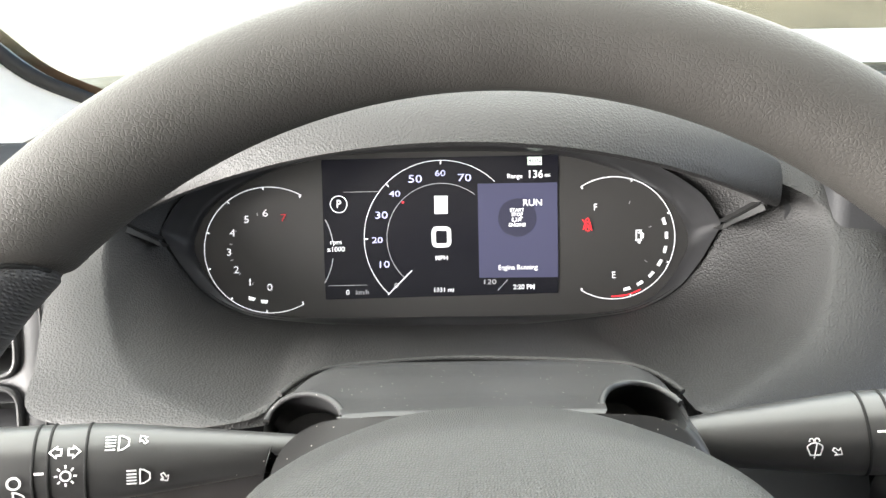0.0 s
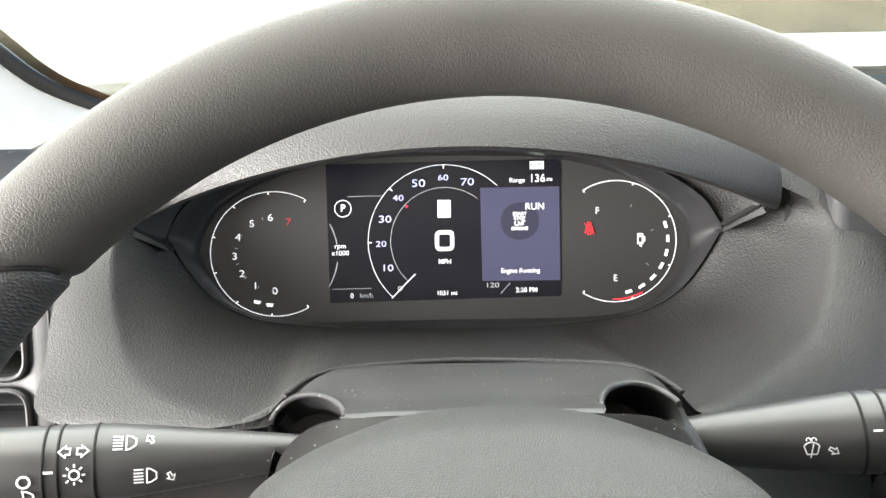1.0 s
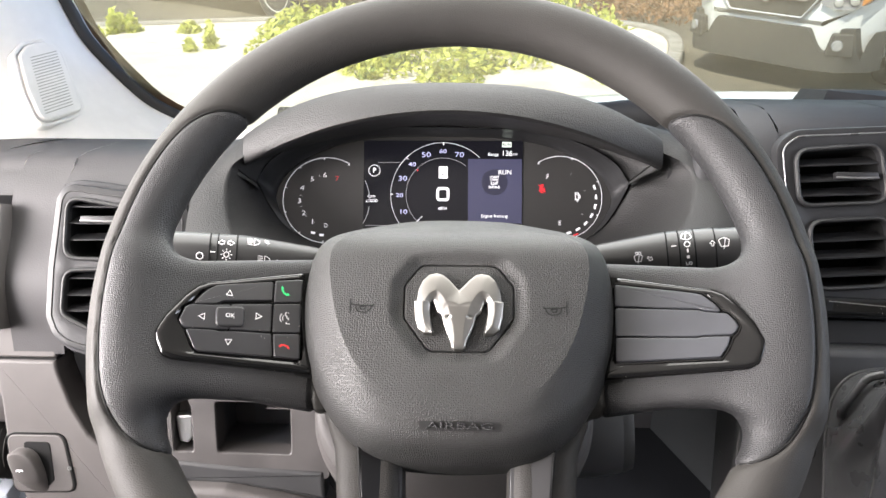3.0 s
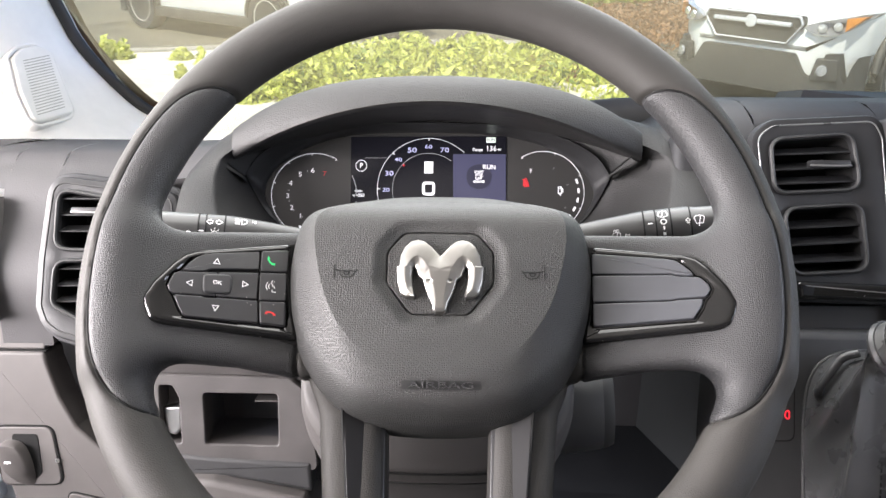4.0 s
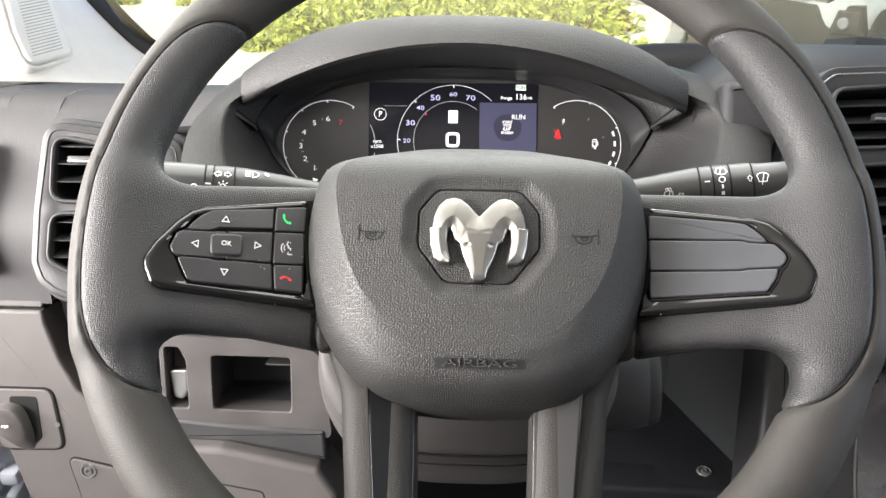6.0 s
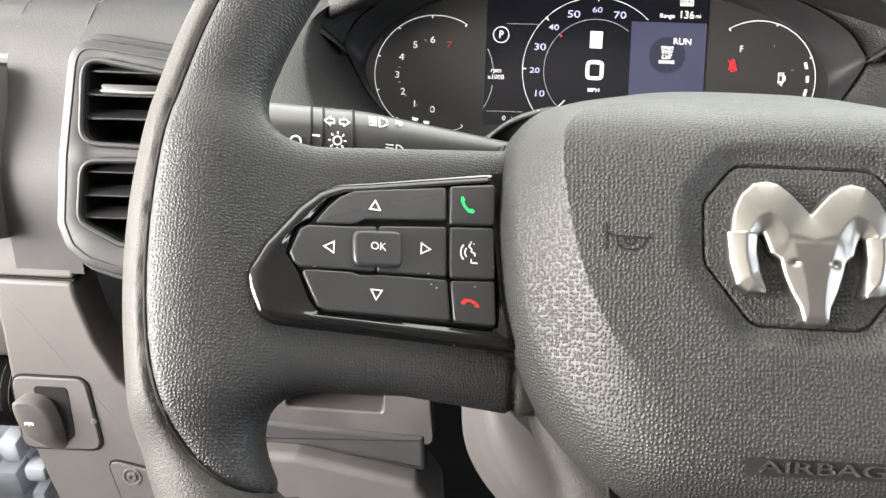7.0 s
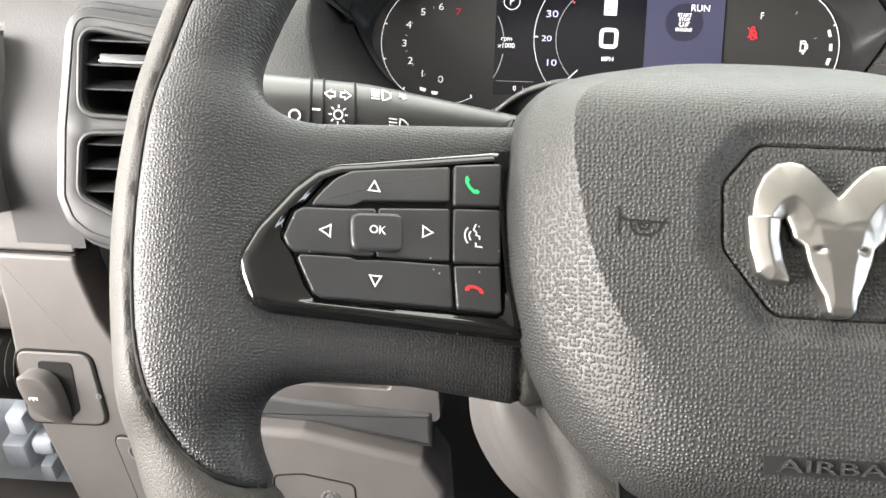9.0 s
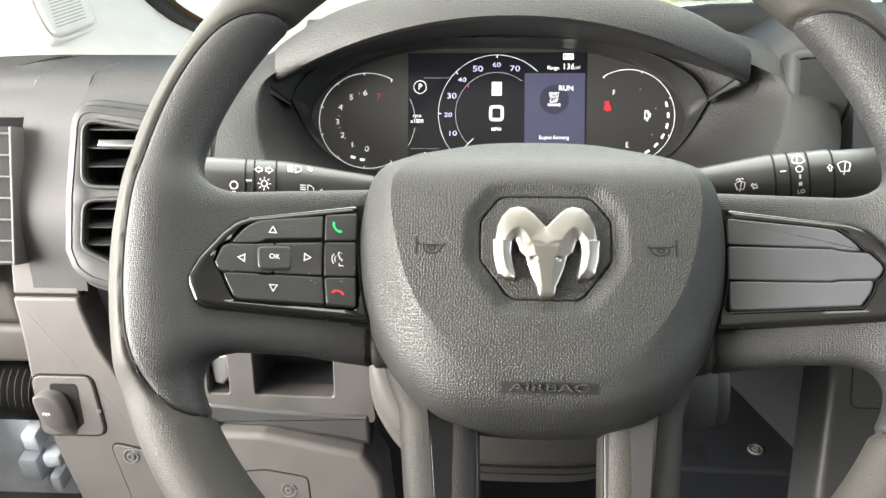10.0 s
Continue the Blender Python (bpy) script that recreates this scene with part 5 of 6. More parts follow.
gear_lever = thing("gear_lever", FRAME_RV @ pose(.0885, -.26, .030), "black leather gear lever gaiter with a chrome collar", "gear lever")


def gaiter_point(a, t):
    c, s = math.cos(a), math.sin(a)
    r = (abs(c) ** 4 + abs(s) ** 4) ** -.25
    base = np.array([.063 * r * c, .088 * r * s - .011, 0.0])
    neck = np.array([-.033 + .0200 * c, .084 + .0160 * s, .080 + .010 * s])
    f = .85 * t * t + .15 * t
    q = base * (1 - f) + neck * f
    q[2] = (neck[2]) * (1 - (1 - t) ** 1.6)
    mid = math.sin(math.pi * t) ** .8
    w = 3.0 * a + 1.5 * t + .35
    crease = 1 - 2 * (math.sin(w) ** 2 + .02) ** .42
    small = math.sin(11 * a - 6 * t) * math.sin(2 * a + 1.3)
    swell = (.0062 * crease + .0012 * small) * mid
    pleat = .0016 * math.sin(40 * t + 2 * math.sin(2 * a)) * max(0, t - .55) / .45 * (1 - t) * 3
    return q + np.array([c, s, .55]) * (swell + pleat)


def gaiter_ring(t):
    return [tuple(gaiter_point(k * math.tau / 168, t)) for k in range(168)]


def stitch_row(a):
    verts, faces = [], []
    for k in range(26):
        p, q = gaiter_point(a, .08 + k * .026), gaiter_point(a, .08 + k * .026 + .016)
        for e in (p, q):
            for d in ((-.0005, 0, .0004), (.0005, 0, .0004), (.0005, -.0002, .0011), (-.0005, -.0002, .0011)):
                verts.append(tuple(e + np.array(d)))
        o = len(verts) - 8
        faces += [(o, o + 1, o + 5, o + 4), (o + 1, o + 2, o + 6, o + 5), (o + 2, o + 3, o + 7, o + 6), (o + 3, o, o + 4, o + 7), (o + 3, o + 2, o + 1, o), (o + 4, o + 5, o + 6, o + 7)]
    return mesh(verts, faces)


part("gaiter", loft([gaiter_ring(t) for t in np.linspace(0, 1, 60)], True, False, True, sharp=80), M_GAITER, gear_lever, "creased black leather gaiter")
part("gaiter_frame", tube([(x, y, 0) for x, y, _ in gaiter_ring(0)], .0018, 8, True), M_CONSOLE, gear_lever)
curl = spline([(-.038, .080, .040), (-.048, .075, .034), (-.056, .062, .030), (-.0610, .050, .024), (-.0585, .044, .018), (-.052, .048, .016), (-.046, .060, .018)], 40)
part("leather_fold", tube(curl.tolist(), .0034, 12), M_GAITER, gear_lever)
for a in (249, 256):
    part("stitching", stitch_row(math.radians(a)), M_GROOVE, gear_lever)
top = pose(-.033, .087, .082, -24, 24, 0)
part("neck_roll", lathe([(.017, -.006), (.0210, -.005), (.0222, -.002), (.0210, .001), (.017, .002)], 36), M_GAITER, gear_lever, "", top)
part("collar", lathe([(.0175, -.001), (.0200, .0), (.0198, .0085), (.0185, .0095), (.017, .0095)], 36), M_TRIM, gear_lever, "dull chrome collar", top)
part("collar_ring", lathe([(.0185, .0092), (.0197, .0092), (.0197, .0102), (.0176, .0104)], 36), M_CHROME, gear_lever, "", top)
part("knob", lathe([(.0174, .010), (.0180, .03), (.023, .06), (.026, .085), (.022, .105), (.0, .112)], 36), M_RUBBER, gear_lever, "", top)

# ---- lower dashboard beside the door ----
end_panel = thing("end_panel", FRAME_LP, "mid grey plastic lower dashboard end panel", "trim panel")
pts = [(-.0566, -.0015), (.0005, -.0015), (.002, -.0136), (.0116, -.046), (.0251, -.0735), (.0446, -.0925), (.075, -.107), (.100, -.115), (.115, -.128), (.120, -.24), (-.010, -.24), (-.0235, -.197), (-.0393, -.1447), (-.0519, -.0945), (-.0532, -.041)]
part("panel", prism(rounded(pts[::-1], .004, 3), -.03, .004, .003), M_LOWER, end_panel)
upper_panel = thing("upper_end_panel", FRAME_LP, "grey plastic dashboard end above the panel gap", "trim panel")
part("panel", prism(rounded([(-.0566, -.0002), (.0005, -.0002), (.0005, .012), (-.004, .03), (-.004, .10), (-.0360, .10), (-.0375, .075), (-.0400, .034), (-.0550, .032)], .003, 3), -.04, .001, .002, height=lambda x, y: -.14 * max(0, y - .02)), M_LOWER, upper_panel)
part("panel_gap", box(-.056, .001, -.0016, -.0001, -.01, .002), M_GROOVE, upper_panel)

switch = thing("rocker_switch", FRAME_LP @ pose(0, 0, .004), "grey rocker switch on a plate with two screws", "switch")
plate = rounded([(-.0510, -.0735), (.0020, -.0735), (.0090, -.1300), (-.0485, -.1310)], .009, 6)
part("plate", prism(plate[::-1], -.004, .0022, .0012), M_LOWER, switch)
part("plate_gap", tube([(x, y, .0002) for x, y in inset(plate[::-1], -.0006)], .0011, 6, True), M_GROOVE, switch)
# no hollow here: a flat black patch paints the recess's shade
part("recess", prism(rounded([(-.036, -.0800), (-.011, -.0800), (-.0095, -.118), (-.017, -.126), (-.030, -.112)], .004, 4)[::-1], .0020, .0028, .0003), M_GROOVE, switch)
rk = [[(-.046, -.0900, .0015), (-.0235, -.0905, .0015), (-.016, -.1290, .0015), (-.040, -.1240, .0015)], [(-.0455, -.0885, .013), (-.0245, -.0890, .013), (-.019, -.118, .009), (-.040, -.1160, .010)], [(-.044, -.0895, .0155), (-.026, -.0898, .0155), (-.0215, -.115, .012), (-.039, -.1135, .012)]]
part("rocker", loft([spline(r, 24, True).tolist() for r in rk], True, True, True, sharp=60), M_LOWER, switch)
part("lamp_mark", ribbons([[(-.003, .0012), (.003, .0012)], [(-.0026, -.0004), (-.0026, .001)], [(0, -.0010), (0, .001)], [(.0026, -.0004), (.0026, .001)]], .0010), M_MARK, switch, m=pose(-.0345, -.1035, .0152))


def screw(parent, m):
    s = part("screw", lathe([(.0075, -.002), (.0070, .0004), (.0056, .0004), (.0052, -.0012), (.0038, -.0012), (.0034, .0006), (.0018, .0008), (.0014, -.0008), (0, -.0008)], 24), M_TRIM, parent, "recessed metal screw", m)
    return s


for x, y in ((.0055, -.1060), (-.0478, -.1010)):
    part("plate_screw", lathe([(.0022, .0), (.0020, .0006), (.0008, .0006), (.0006, 0), (0, 0)], 12), M_TRIM, switch, m=pose(x, y, .0022))

cv = [(.0113, -.1373), (.075, -.152), (.105, -.26), (.032, -.26), (.024, -.19)]
cover = part("fuse_cover", prism(rounded(cv[::-1], .006, 4), -.006, .0025, .001), M_LOWER, end_panel, "cover held by a metal screw", pose(0, 0, .004))
part("cover_gap", tube([(x, y, .0006) for x, y in inset(rounded(cv[::-1], .006, 4), -.0006)], .0009, 6, True), M_GROOVE, cover)
screw(cover, pose(.0290, -.1500, .0030))

cubby = thing("storage_cubby", FRAME_LP @ pose(0, 0, -.010), "open storage cubby in the lower dashboard", "cubby")
fo = rounded([(.096, -.0255), (.222, -.0285), (.2385, -.043), (.246, -.118), (.096, -.108)], .006, 6)
fi = rounded([(.1400, -.0418), (.2115, -.0420), (.2113, -.0952), (.1402, -.0942)], .005, 6)
fl = rounded([(.0990, -.0345), (.1130, -.0350), (.1192, -.0480), (.1195, -.0940), (.0990, -.0940)], .004, 6)
part("surround", holed(fo[::-1], [fi[::-1], fl[::-1]], -.02, .004, .0008, 1.2), M_CUBBY, cubby)
part("upper_face", prism(rounded([(.096, .002), (.245, -.006), (.245, -.034), (.096, -.030)][::-1], .003, 3), -.03, -.002, .001, height=lambda x, y: .40 * (y + .028)), M_CUBBY, cubby)
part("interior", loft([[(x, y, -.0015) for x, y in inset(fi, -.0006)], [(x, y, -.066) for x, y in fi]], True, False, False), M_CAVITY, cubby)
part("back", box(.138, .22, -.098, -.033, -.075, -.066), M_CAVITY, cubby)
part("divider", box(.180, .2125, -.0640, -.0622, -.066, -.030, .0006), M_LOWER, cubby)
latch = thing("release_lever", FRAME_LP @ pose(0, 0, -.010), "bright chrome release lever in a recess beside the cubby", "lever")
hollow = [[(x, y, z) for x in (.096, .1235)] for y, z in ((-.028, -.004), (-.034, -.016), (-.044, -.022), (-.055, -.020), (-.062, -.016), (-.075, -.024), (-.100, -.026))]
part("recess", loft(hollow, False), M_LOWER, latch)
part("blade", prism(rounded([(.1000, -.0600), (.1168, -.0590), (.1165, -.0800), (.1110, -.0880), (.1030, -.0860)][::-1], .003, 4), -.012, -.003, .002), M_BRIGHT, latch, "bright chrome blade")

knee = thing("knee_panel", FRAME_LP @ pose(0, 0, .004), "grey plastic knee panel with a rounded top edge", "trim panel")
kp = [(.104, -.122), (.150, -.1225), (.236, -.140), (.252, -.165), (.262, -.27), (.110, -.27)]
part("panel", prism(rounded(kp[::-1], .008, 5), -.05, .006, .006), M_LOWER, knee)
# ledge in a darker plastic than its panel, to imitate the wheel's shade
part("ledge", prism(rounded([(.098, -.101), (.150, -.106), (.240, -.110), (.242, -.140), (.160, -.125), (.098, -.123)][::-1], .003, 3), -.03, -.008, .004), M_CONSOLE, knee)
kc = [(.150, -.1575), (.1868, -.1640), (.192, -.26), (.135, -.26), (.128, -.160)]
part("cover_gap", tube([(x, y, .0058) for x, y in rounded(kc, .006, 4)], .0008, 6, True), M_GROOVE, knee)
screw(knee, pose(.1695, -.1775, .0062))

# footwell and things under the column
footwell = thing("footwell", Matrix.Identity(4), "dark footwell behind the steering wheel", "footwell", kind="structure")
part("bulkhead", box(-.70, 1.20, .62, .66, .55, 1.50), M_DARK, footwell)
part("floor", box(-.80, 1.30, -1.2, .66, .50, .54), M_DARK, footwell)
tray = thing("lower_tray", pose(.20, .385, 1.248), "dark plastic tray panel under the column", "trim panel")
part("tray_face", prism(rounded([(-.10, -.09), (.098, -.09), (.098, .008), (-.10, .014)], .008, 5), -.02, .016, .005), M_TRAY, tray, "", pose(0, 0, 0, 90))
part("tray_top", box(-.10, .098, -.008, .20, .002, .011, .004), M_TRAY, tray)
screw(tray, pose(.048, .012, .0125))
tunnel = thing("console_side", Matrix.Identity(4), "dark grey side of the centre console", "trim panel")
side_face = [(.215, .58, 1.50), (.215, .58, 1.20), (.326, .30, 1.20), (.318, .315, 1.330), (.291, .383, 1.385), (.268, .44, 1.50)]
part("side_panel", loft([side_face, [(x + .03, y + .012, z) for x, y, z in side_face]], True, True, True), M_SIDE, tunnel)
turned = [(.292, .382, 1.386), (.319, .314, 1.331), (.340, .262, 1.345), (.322, .280, 1.440), (.280, .385, 1.500)]
part("side_return", loft([turned, [(x + .03, y + .02, z) for x, y, z in turned]], True, True, True), M_CONSOLE, tunnel)


# ---- cab shell, pillar, windscreen, door ----
shell = thing("cab_shell", Matrix.Identity(4), "pale cab lining round the driver", "cab", kind="structure")
M_LINING = material("headlining", (0.40, 0.39, 0.375), 0.9, grain=("fine", 600, 0.0002), vary=0.06)
M_SEAT = material("seat_fabric", (0.05, 0.05, 0.055), 0.9, grain=("fine", 900, 0.0003))
# roof is out of view and set low to dim the instrument hood
part("roof_lining", box(-.88, 1.38, -1.25, .40, 2.15, 2.36), M_LINING, shell)
# unseen box added to keep direct sun off the pillar trim
part("sun_block_corner", box(-.88, -.48, .40, .80, 2.0, 2.15), M_LINING, shell)
part("rear_wall", box(-.88, 1.38, -1.30, -1.25, .50, 2.36), M_LINING, shell)
part("door_lower", box(-.88, -.80, -1.25, .95, .50, 1.52), M_LINING, shell)
part("far_door_lower", box(1.30, 1.38, -1.25, .95, .50, 1.52), M_LINING, shell)
part("door_rear_post", box(-.88, -.80, -1.25, -.62, 1.52, 2.15), M_LINING, shell)
part("far_rear_post", box(1.30, 1.38, -1.25, -.62, 1.52, 2.15), M_LINING, shell)
seat = thing("driver_seat", pose(0.0, -.62, 1.05), "dark fabric driver seat", "seat")
part("seat_back", box(-.26, .26, -.16, .02, .0, .75, .05, 4), M_SEAT, seat)
part("cushion", box(-.26, .26, -.10, .40, -.16, .02, .05, 4), M_SEAT, seat)
part("headrest", box(-.14, .14, -.16, -.04, .80, 1.02, .04, 4), M_SEAT, seat)

pillar = thing("pillar_trim", Matrix.Identity(4), "white plastic pillar trim with a slotted speaker grille", "pillar trim", kind="structure")
EDGE = [(-.520, .70, 1.86), (-.4835, .735, 1.7305), (-.464, .74, 1.676), (-.429, .745, 1.6266), (-.395, .75, 1.5905), (-.345, .76, 1.560)]
BACK = [(-.70, .30, 1.95), (-.67, .33, 1.80), (-.63, .40, 1.70), (-.575, .46, 1.640), (-.50, .52, 1.600), (-.42, .58, 1.565)]
edge_line, back_line = spline(EDGE, 40), spline(BACK, 40)
rings = []
for t in np.linspace(0, 1, 14):
    r = edge_line * (1 - t) + back_line * t
    r = r + np.array([.010, -.012, .004]) * math.sin(math.pi * t)
    rings.append(r.tolist())
rings.insert(0, (edge_line + np.array([.004, .03, -.002])).tolist())
part("trim", loft(rings, False, sharp=60), M_PILLAR, pillar)
part("rubber_edge", tube((edge_line + np.array([.003, -.003, .001])).tolist(), .0075, 10), M_RUBBER, pillar, "black rubber edge of the windscreen")


GRILLE_AT = Matrix(((.1723, -.5542, .8144, -.4693), (.985, .0969, -.1425, .641), (0, .8267, .5626, 1.6586), (0, 0, 0, 1))) @ Matrix.Translation((0, 0, -.006))
GRILLE = [(-.0191, .0273), (.0033, .0351), (.0331, .0343), (.0466, .0186), (.0308, -.0136), (.0120, -.0550), (-.0590, -.0500), (-.0442, -.0116)]
shape = rounded(GRILLE[::-1], .012, 6)
grille = part("speaker_grille", prism(shape, -.03, .004, .003), M_PILLAR, pillar, "slotted white speaker grille", GRILLE_AT)
part("grille_frame", frame_plate(inset(shape, -.006), inset(shape, -.0012), -.03, .001, .002), M_PILLAR, grille, "raised lip round the grille")
for k in range(20):
    t = k / 19
    a, c = np.array([-.0075, .0200]) * (1 - t) + np.array([-.0465, -.0425]) * t, np.array([.0385, .0180]) * (1 - t) + np.array([.0020, -.0450]) * t
    part("slot", ribbons([[tuple(a), tuple(c)]], .0010), M_SLOT, grille, m=pose(0, 0, .0040))

# black frit coloured brown for the lit haze over it
M_FRIT = material("frit_hazed", (0.10, 0.060, 0.032), 0.5)
M_GLASS = bpy.data.materials.new("windscreen_glass")
M_GLASS.use_nodes = True
gn, gl = M_GLASS.node_tree.nodes, M_GLASS.node_tree.links.new
gn.remove(gn["Principled BSDF"])
clear, gloss, film = gn.new("ShaderNodeBsdfTransparent"), gn.new("ShaderNodeBsdfGlossy"), gn.new("ShaderNodeBsdfDiffuse")
clear.inputs["Color"].default_value = (0.90, 0.93, 0.88, 1)
gloss.inputs["Roughness"].default_value = 0.02
film.inputs["Color"].default_value = (0.78, 0.71, 0.50, 1)
fres, m1, m2 = gn.new("ShaderNodeFresnel"), gn.new("ShaderNodeMixShader"), gn.new("ShaderNodeMixShader")
fres.inputs["IOR"].default_value = 1.12
gco, dirt, specks, dr, sr, mx = gn.new("ShaderNodeTexCoord"), gn.new("ShaderNodeTexNoise"), gn.new("ShaderNodeTexVoronoi"), gn.new("ShaderNodeMapRange"), gn.new("ShaderNodeMapRange"), gn.new("ShaderNodeMath")
dirt.inputs["Scale"].default_value, dirt.inputs["Detail"].default_value = 6.0, 8
specks.inputs["Scale"].default_value = 190
gl(gco.outputs["Object"], dirt.inputs["Vector"])
gl(gco.outputs["Object"], specks.inputs["Vector"])
dr.inputs["From Min"].default_value, dr.inputs["From Max"].default_value = 0.3, 0.75
dr.inputs["To Min"].default_value, dr.inputs["To Max"].default_value = 0.06, 0.14
gl(dirt.outputs["Fac"], dr.inputs["Value"])
sr.inputs["From Min"].default_value, sr.inputs["From Max"].default_value = 0.16, 0.05
sr.inputs["To Min"].default_value, sr.inputs["To Max"].default_value = 0.0, 0.16
gl(specks.outputs["Distance"], sr.inputs["Value"])
mx.operation = "ADD"
gl(dr.outputs["Result"], mx.inputs[0])
gl(sr.outputs["Result"], mx.inputs[1])
gl(fres.outputs["Fac"], m1.inputs["Fac"])
gl(clear.outputs[0], m1.inputs[1])
gl(gloss.outputs[0], m1.inputs[2])
gl(mx.outputs[0], m2.inputs["Fac"])
gl(m1.outputs[0], m2.inputs[1])
gl(film.outputs[0], m2.inputs[2])
gl(m2.outputs[0], gn["Material Output"].inputs["Surface"])
screen_frame = pose(.25, .80, 1.545, 90 + 35)
windscreen = thing("windscreen", screen_frame, "dusty clear windscreen", "windscreen", kind="structure")
pane = part("pane", prism(rounded([(-.65, 0), (.92, 0), (.80, .92), (-.80, .92)], .06, 6), -.0025, .0025), M_GLASS, windscreen)
pane.visible_shadow = False
part("frit_band", loft([(edge_line + np.array([.006, .010, .001])).tolist(), (edge_line + np.array([.017, .011, .005])).tolist()], False), M_FRIT, pillar, "frit band at the edge of the glass, browned by painted haze")
part("cowl_strip", box(-.50, .95, -.035, .012, -.03, -.004, .004), M_RUBBER, windscreen)
# unseen beam, deep enough to cut sky light from the upper windscreen
unseen_header = part("unseen_header", box(-.95, .95, .72, .98, -.03, .03), M_LINING, shell, "", screen_frame)
bonnet = thing("van_bonnet", pose(.25, 0, 0), "white painted van bonnet", "bonnet")
M_PAINT = material("white_paint", (0.66, 0.66, 0.65), 0.25, coat=0.6, vary=0.03)
bon = [[(x, y, 1.553 - .40 * max(0, y - 1.0) - .20 * max(0, y - 1.1) ** 2 - .13 * max(0, .20 - x) ** 2 - .02 * max(0, x - .4) ** 2) for x in np.linspace(-.62, .85, 21)] for y in np.linspace(.875, 1.55, 16)]
part("bonnet_panel", loft(bon, False), M_PAINT, bonnet)
part("nose", box(-.62, .85, .90, 1.54, .50, 1.26, .06, 4), M_PAINT, bonnet)
tray_top = thing("dash_tray", pose(.545, .64, 1.632), "dark raised tray lid on the dashboard top", "tray")
part("lid", loft([[(-.17, -.06, -.03), (.30, -.06, -.03), (.30, .10, -.06), (-.15, .10, -.06)], [(-.150, -.04, .022), (-.08, -.04, .015), (.30, .08, -.012), (-.13, .08, -.006)]], True, True, True), M_DASH, tray_top)

door = thing("door_inner", Matrix.Identity(4), "pale grey door lining with a slotted vent", "door", kind="structure")
part("door_lining", box(-.80, -.56, -.40, .40, .55, 1.40, .02, 3), M_LOWER, door)
M_SILL = material("sill_paint", (0.50, 0.54, 0.60), 0.4, vary=0.1)
part("door_edge", box(-.64, -.425, .365, .45, .70, 1.312, .012, 3), M_SILL, door, "pale blue-grey painted door edge")
part("door_block", box(-.64, -.428, .365, .45, 1.372, 1.415, .008, 3), M_LOWER, door)
part("door_pad", box(-.64, -.426, .360, .45, 1.419, 1.485, .010, 3), M_LOWER, door)
part("sill_trim", box(-.64, -.36, .300, .40, .90, 1.205, .02, 3), M_LOWER, door, "beige sill trim")
for x, z, w, h in ((-.452, 1.292, .016, .022), (-.437, 1.268, .018, .016), (-.462, 1.255, .020, .030), (-.440, 1.238, .012, .020)):
    part("hinge_piece", box(x - w / 2, x + w / 2, .345, .37, z - h / 2, z + h / 2, .004, 2), M_SILL, door)
part("boot", tube([(-.52 + k * .0034, .372, 1.340) for k in range(26)], [.027 + .0045 * (k % 2) for k in range(26)], 20), M_RUBBER, door, "pleated black rubber cable boot")
side_vent = thing("side_vent", FRAME_LV, "black slotted side window vent at the end of the dashboard", "air vent")
part("vent_back", box(-.095, -.0595, -.126, -.015, -.03, -.004), M_GROOVE, side_vent)
part("vent_side", box(-.0612, -.0590, -.126, -.015, -.02, .000, .0008), M_LOWER, side_vent)
for k in range(7):
    part("slat", box(-.095, -.0612, -.1245 + k * .0172, -.1228 + k * .0172, -.012, -.001, .0006), M_LOWER, side_vent)


# ---- outside ----
GZ = 0.13
rng = random.Random(7)


def ground_material(name, a, b, c, scale, rough=0.9):
    m = bpy.data.materials.new(name)
    m.use_nodes = True
    n, ln = m.node_tree.nodes, m.node_tree.links.new
    bs = n["Principled BSDF"]
    bs.inputs["Roughness"].default_value = rough
    co, n1, n2, ramp, mix = n.new("ShaderNodeTexCoord"), n.new("ShaderNodeTexNoise"), n.new("ShaderNodeTexNoise"), n.new("ShaderNodeValToRGB"), n.new("ShaderNodeMix")
    n1.inputs["Scale"].default_value, n1.inputs["Detail"].default_value = scale, 8
    n2.inputs["Scale"].default_value, n2.inputs["Detail"].default_value = scale * 40, 4
    ln(co.outputs["Object"], n1.inputs["Vector"])
    ln(co.outputs["Object"], n2.inputs["Vector"])
    e = ramp.color_ramp.elements
    e[0].position, e[0].color, e[1].position, e[1].color = 0.35, (*a, 1), 0.65, (*b, 1)
    ln(n1.outputs["Fac"], ramp.inputs["Fac"])
    mix.data_type, mix.blend_type = "RGBA", "MIX"
    mr = n.new("ShaderNodeMapRange")
    mr.inputs["From Min"].default_value, mr.inputs["From Max"].default_value, mr.inputs["To Max"].default_value = 0.5, 0.8, 0.8
    ln(n2.outputs["Fac"], mr.inputs["Value"])
    ln(mr.outputs["Result"], mix.inputs["Factor"])
    ln(ramp.outputs["Color"], mix.inputs["A"])
    mix.inputs["B"].default_value = (*c, 1)
    ln(mix.outputs["Result"], bs.inputs["Base Color"])
    bump = n.new("ShaderNodeBump")
    bump.inputs["Distance"].default_value = 0.01
    ln(n2.outputs["Fac"], bump.inputs["Height"])
    ln(bump.outputs["Normal"], bs.inputs["Normal"])
    return m


M_ASPHALT = ground_material("asphalt", (0.062, 0.052, 0.036), (0.110, 0.094, 0.066), (0.30, 0.26, 0.18), 1.5)
M_EARTH = ground_material("dry_mulch", (0.48, 0.42, 0.34), (0.66, 0.60, 0.50), (0.80, 0.75, 0.66), 4.0)
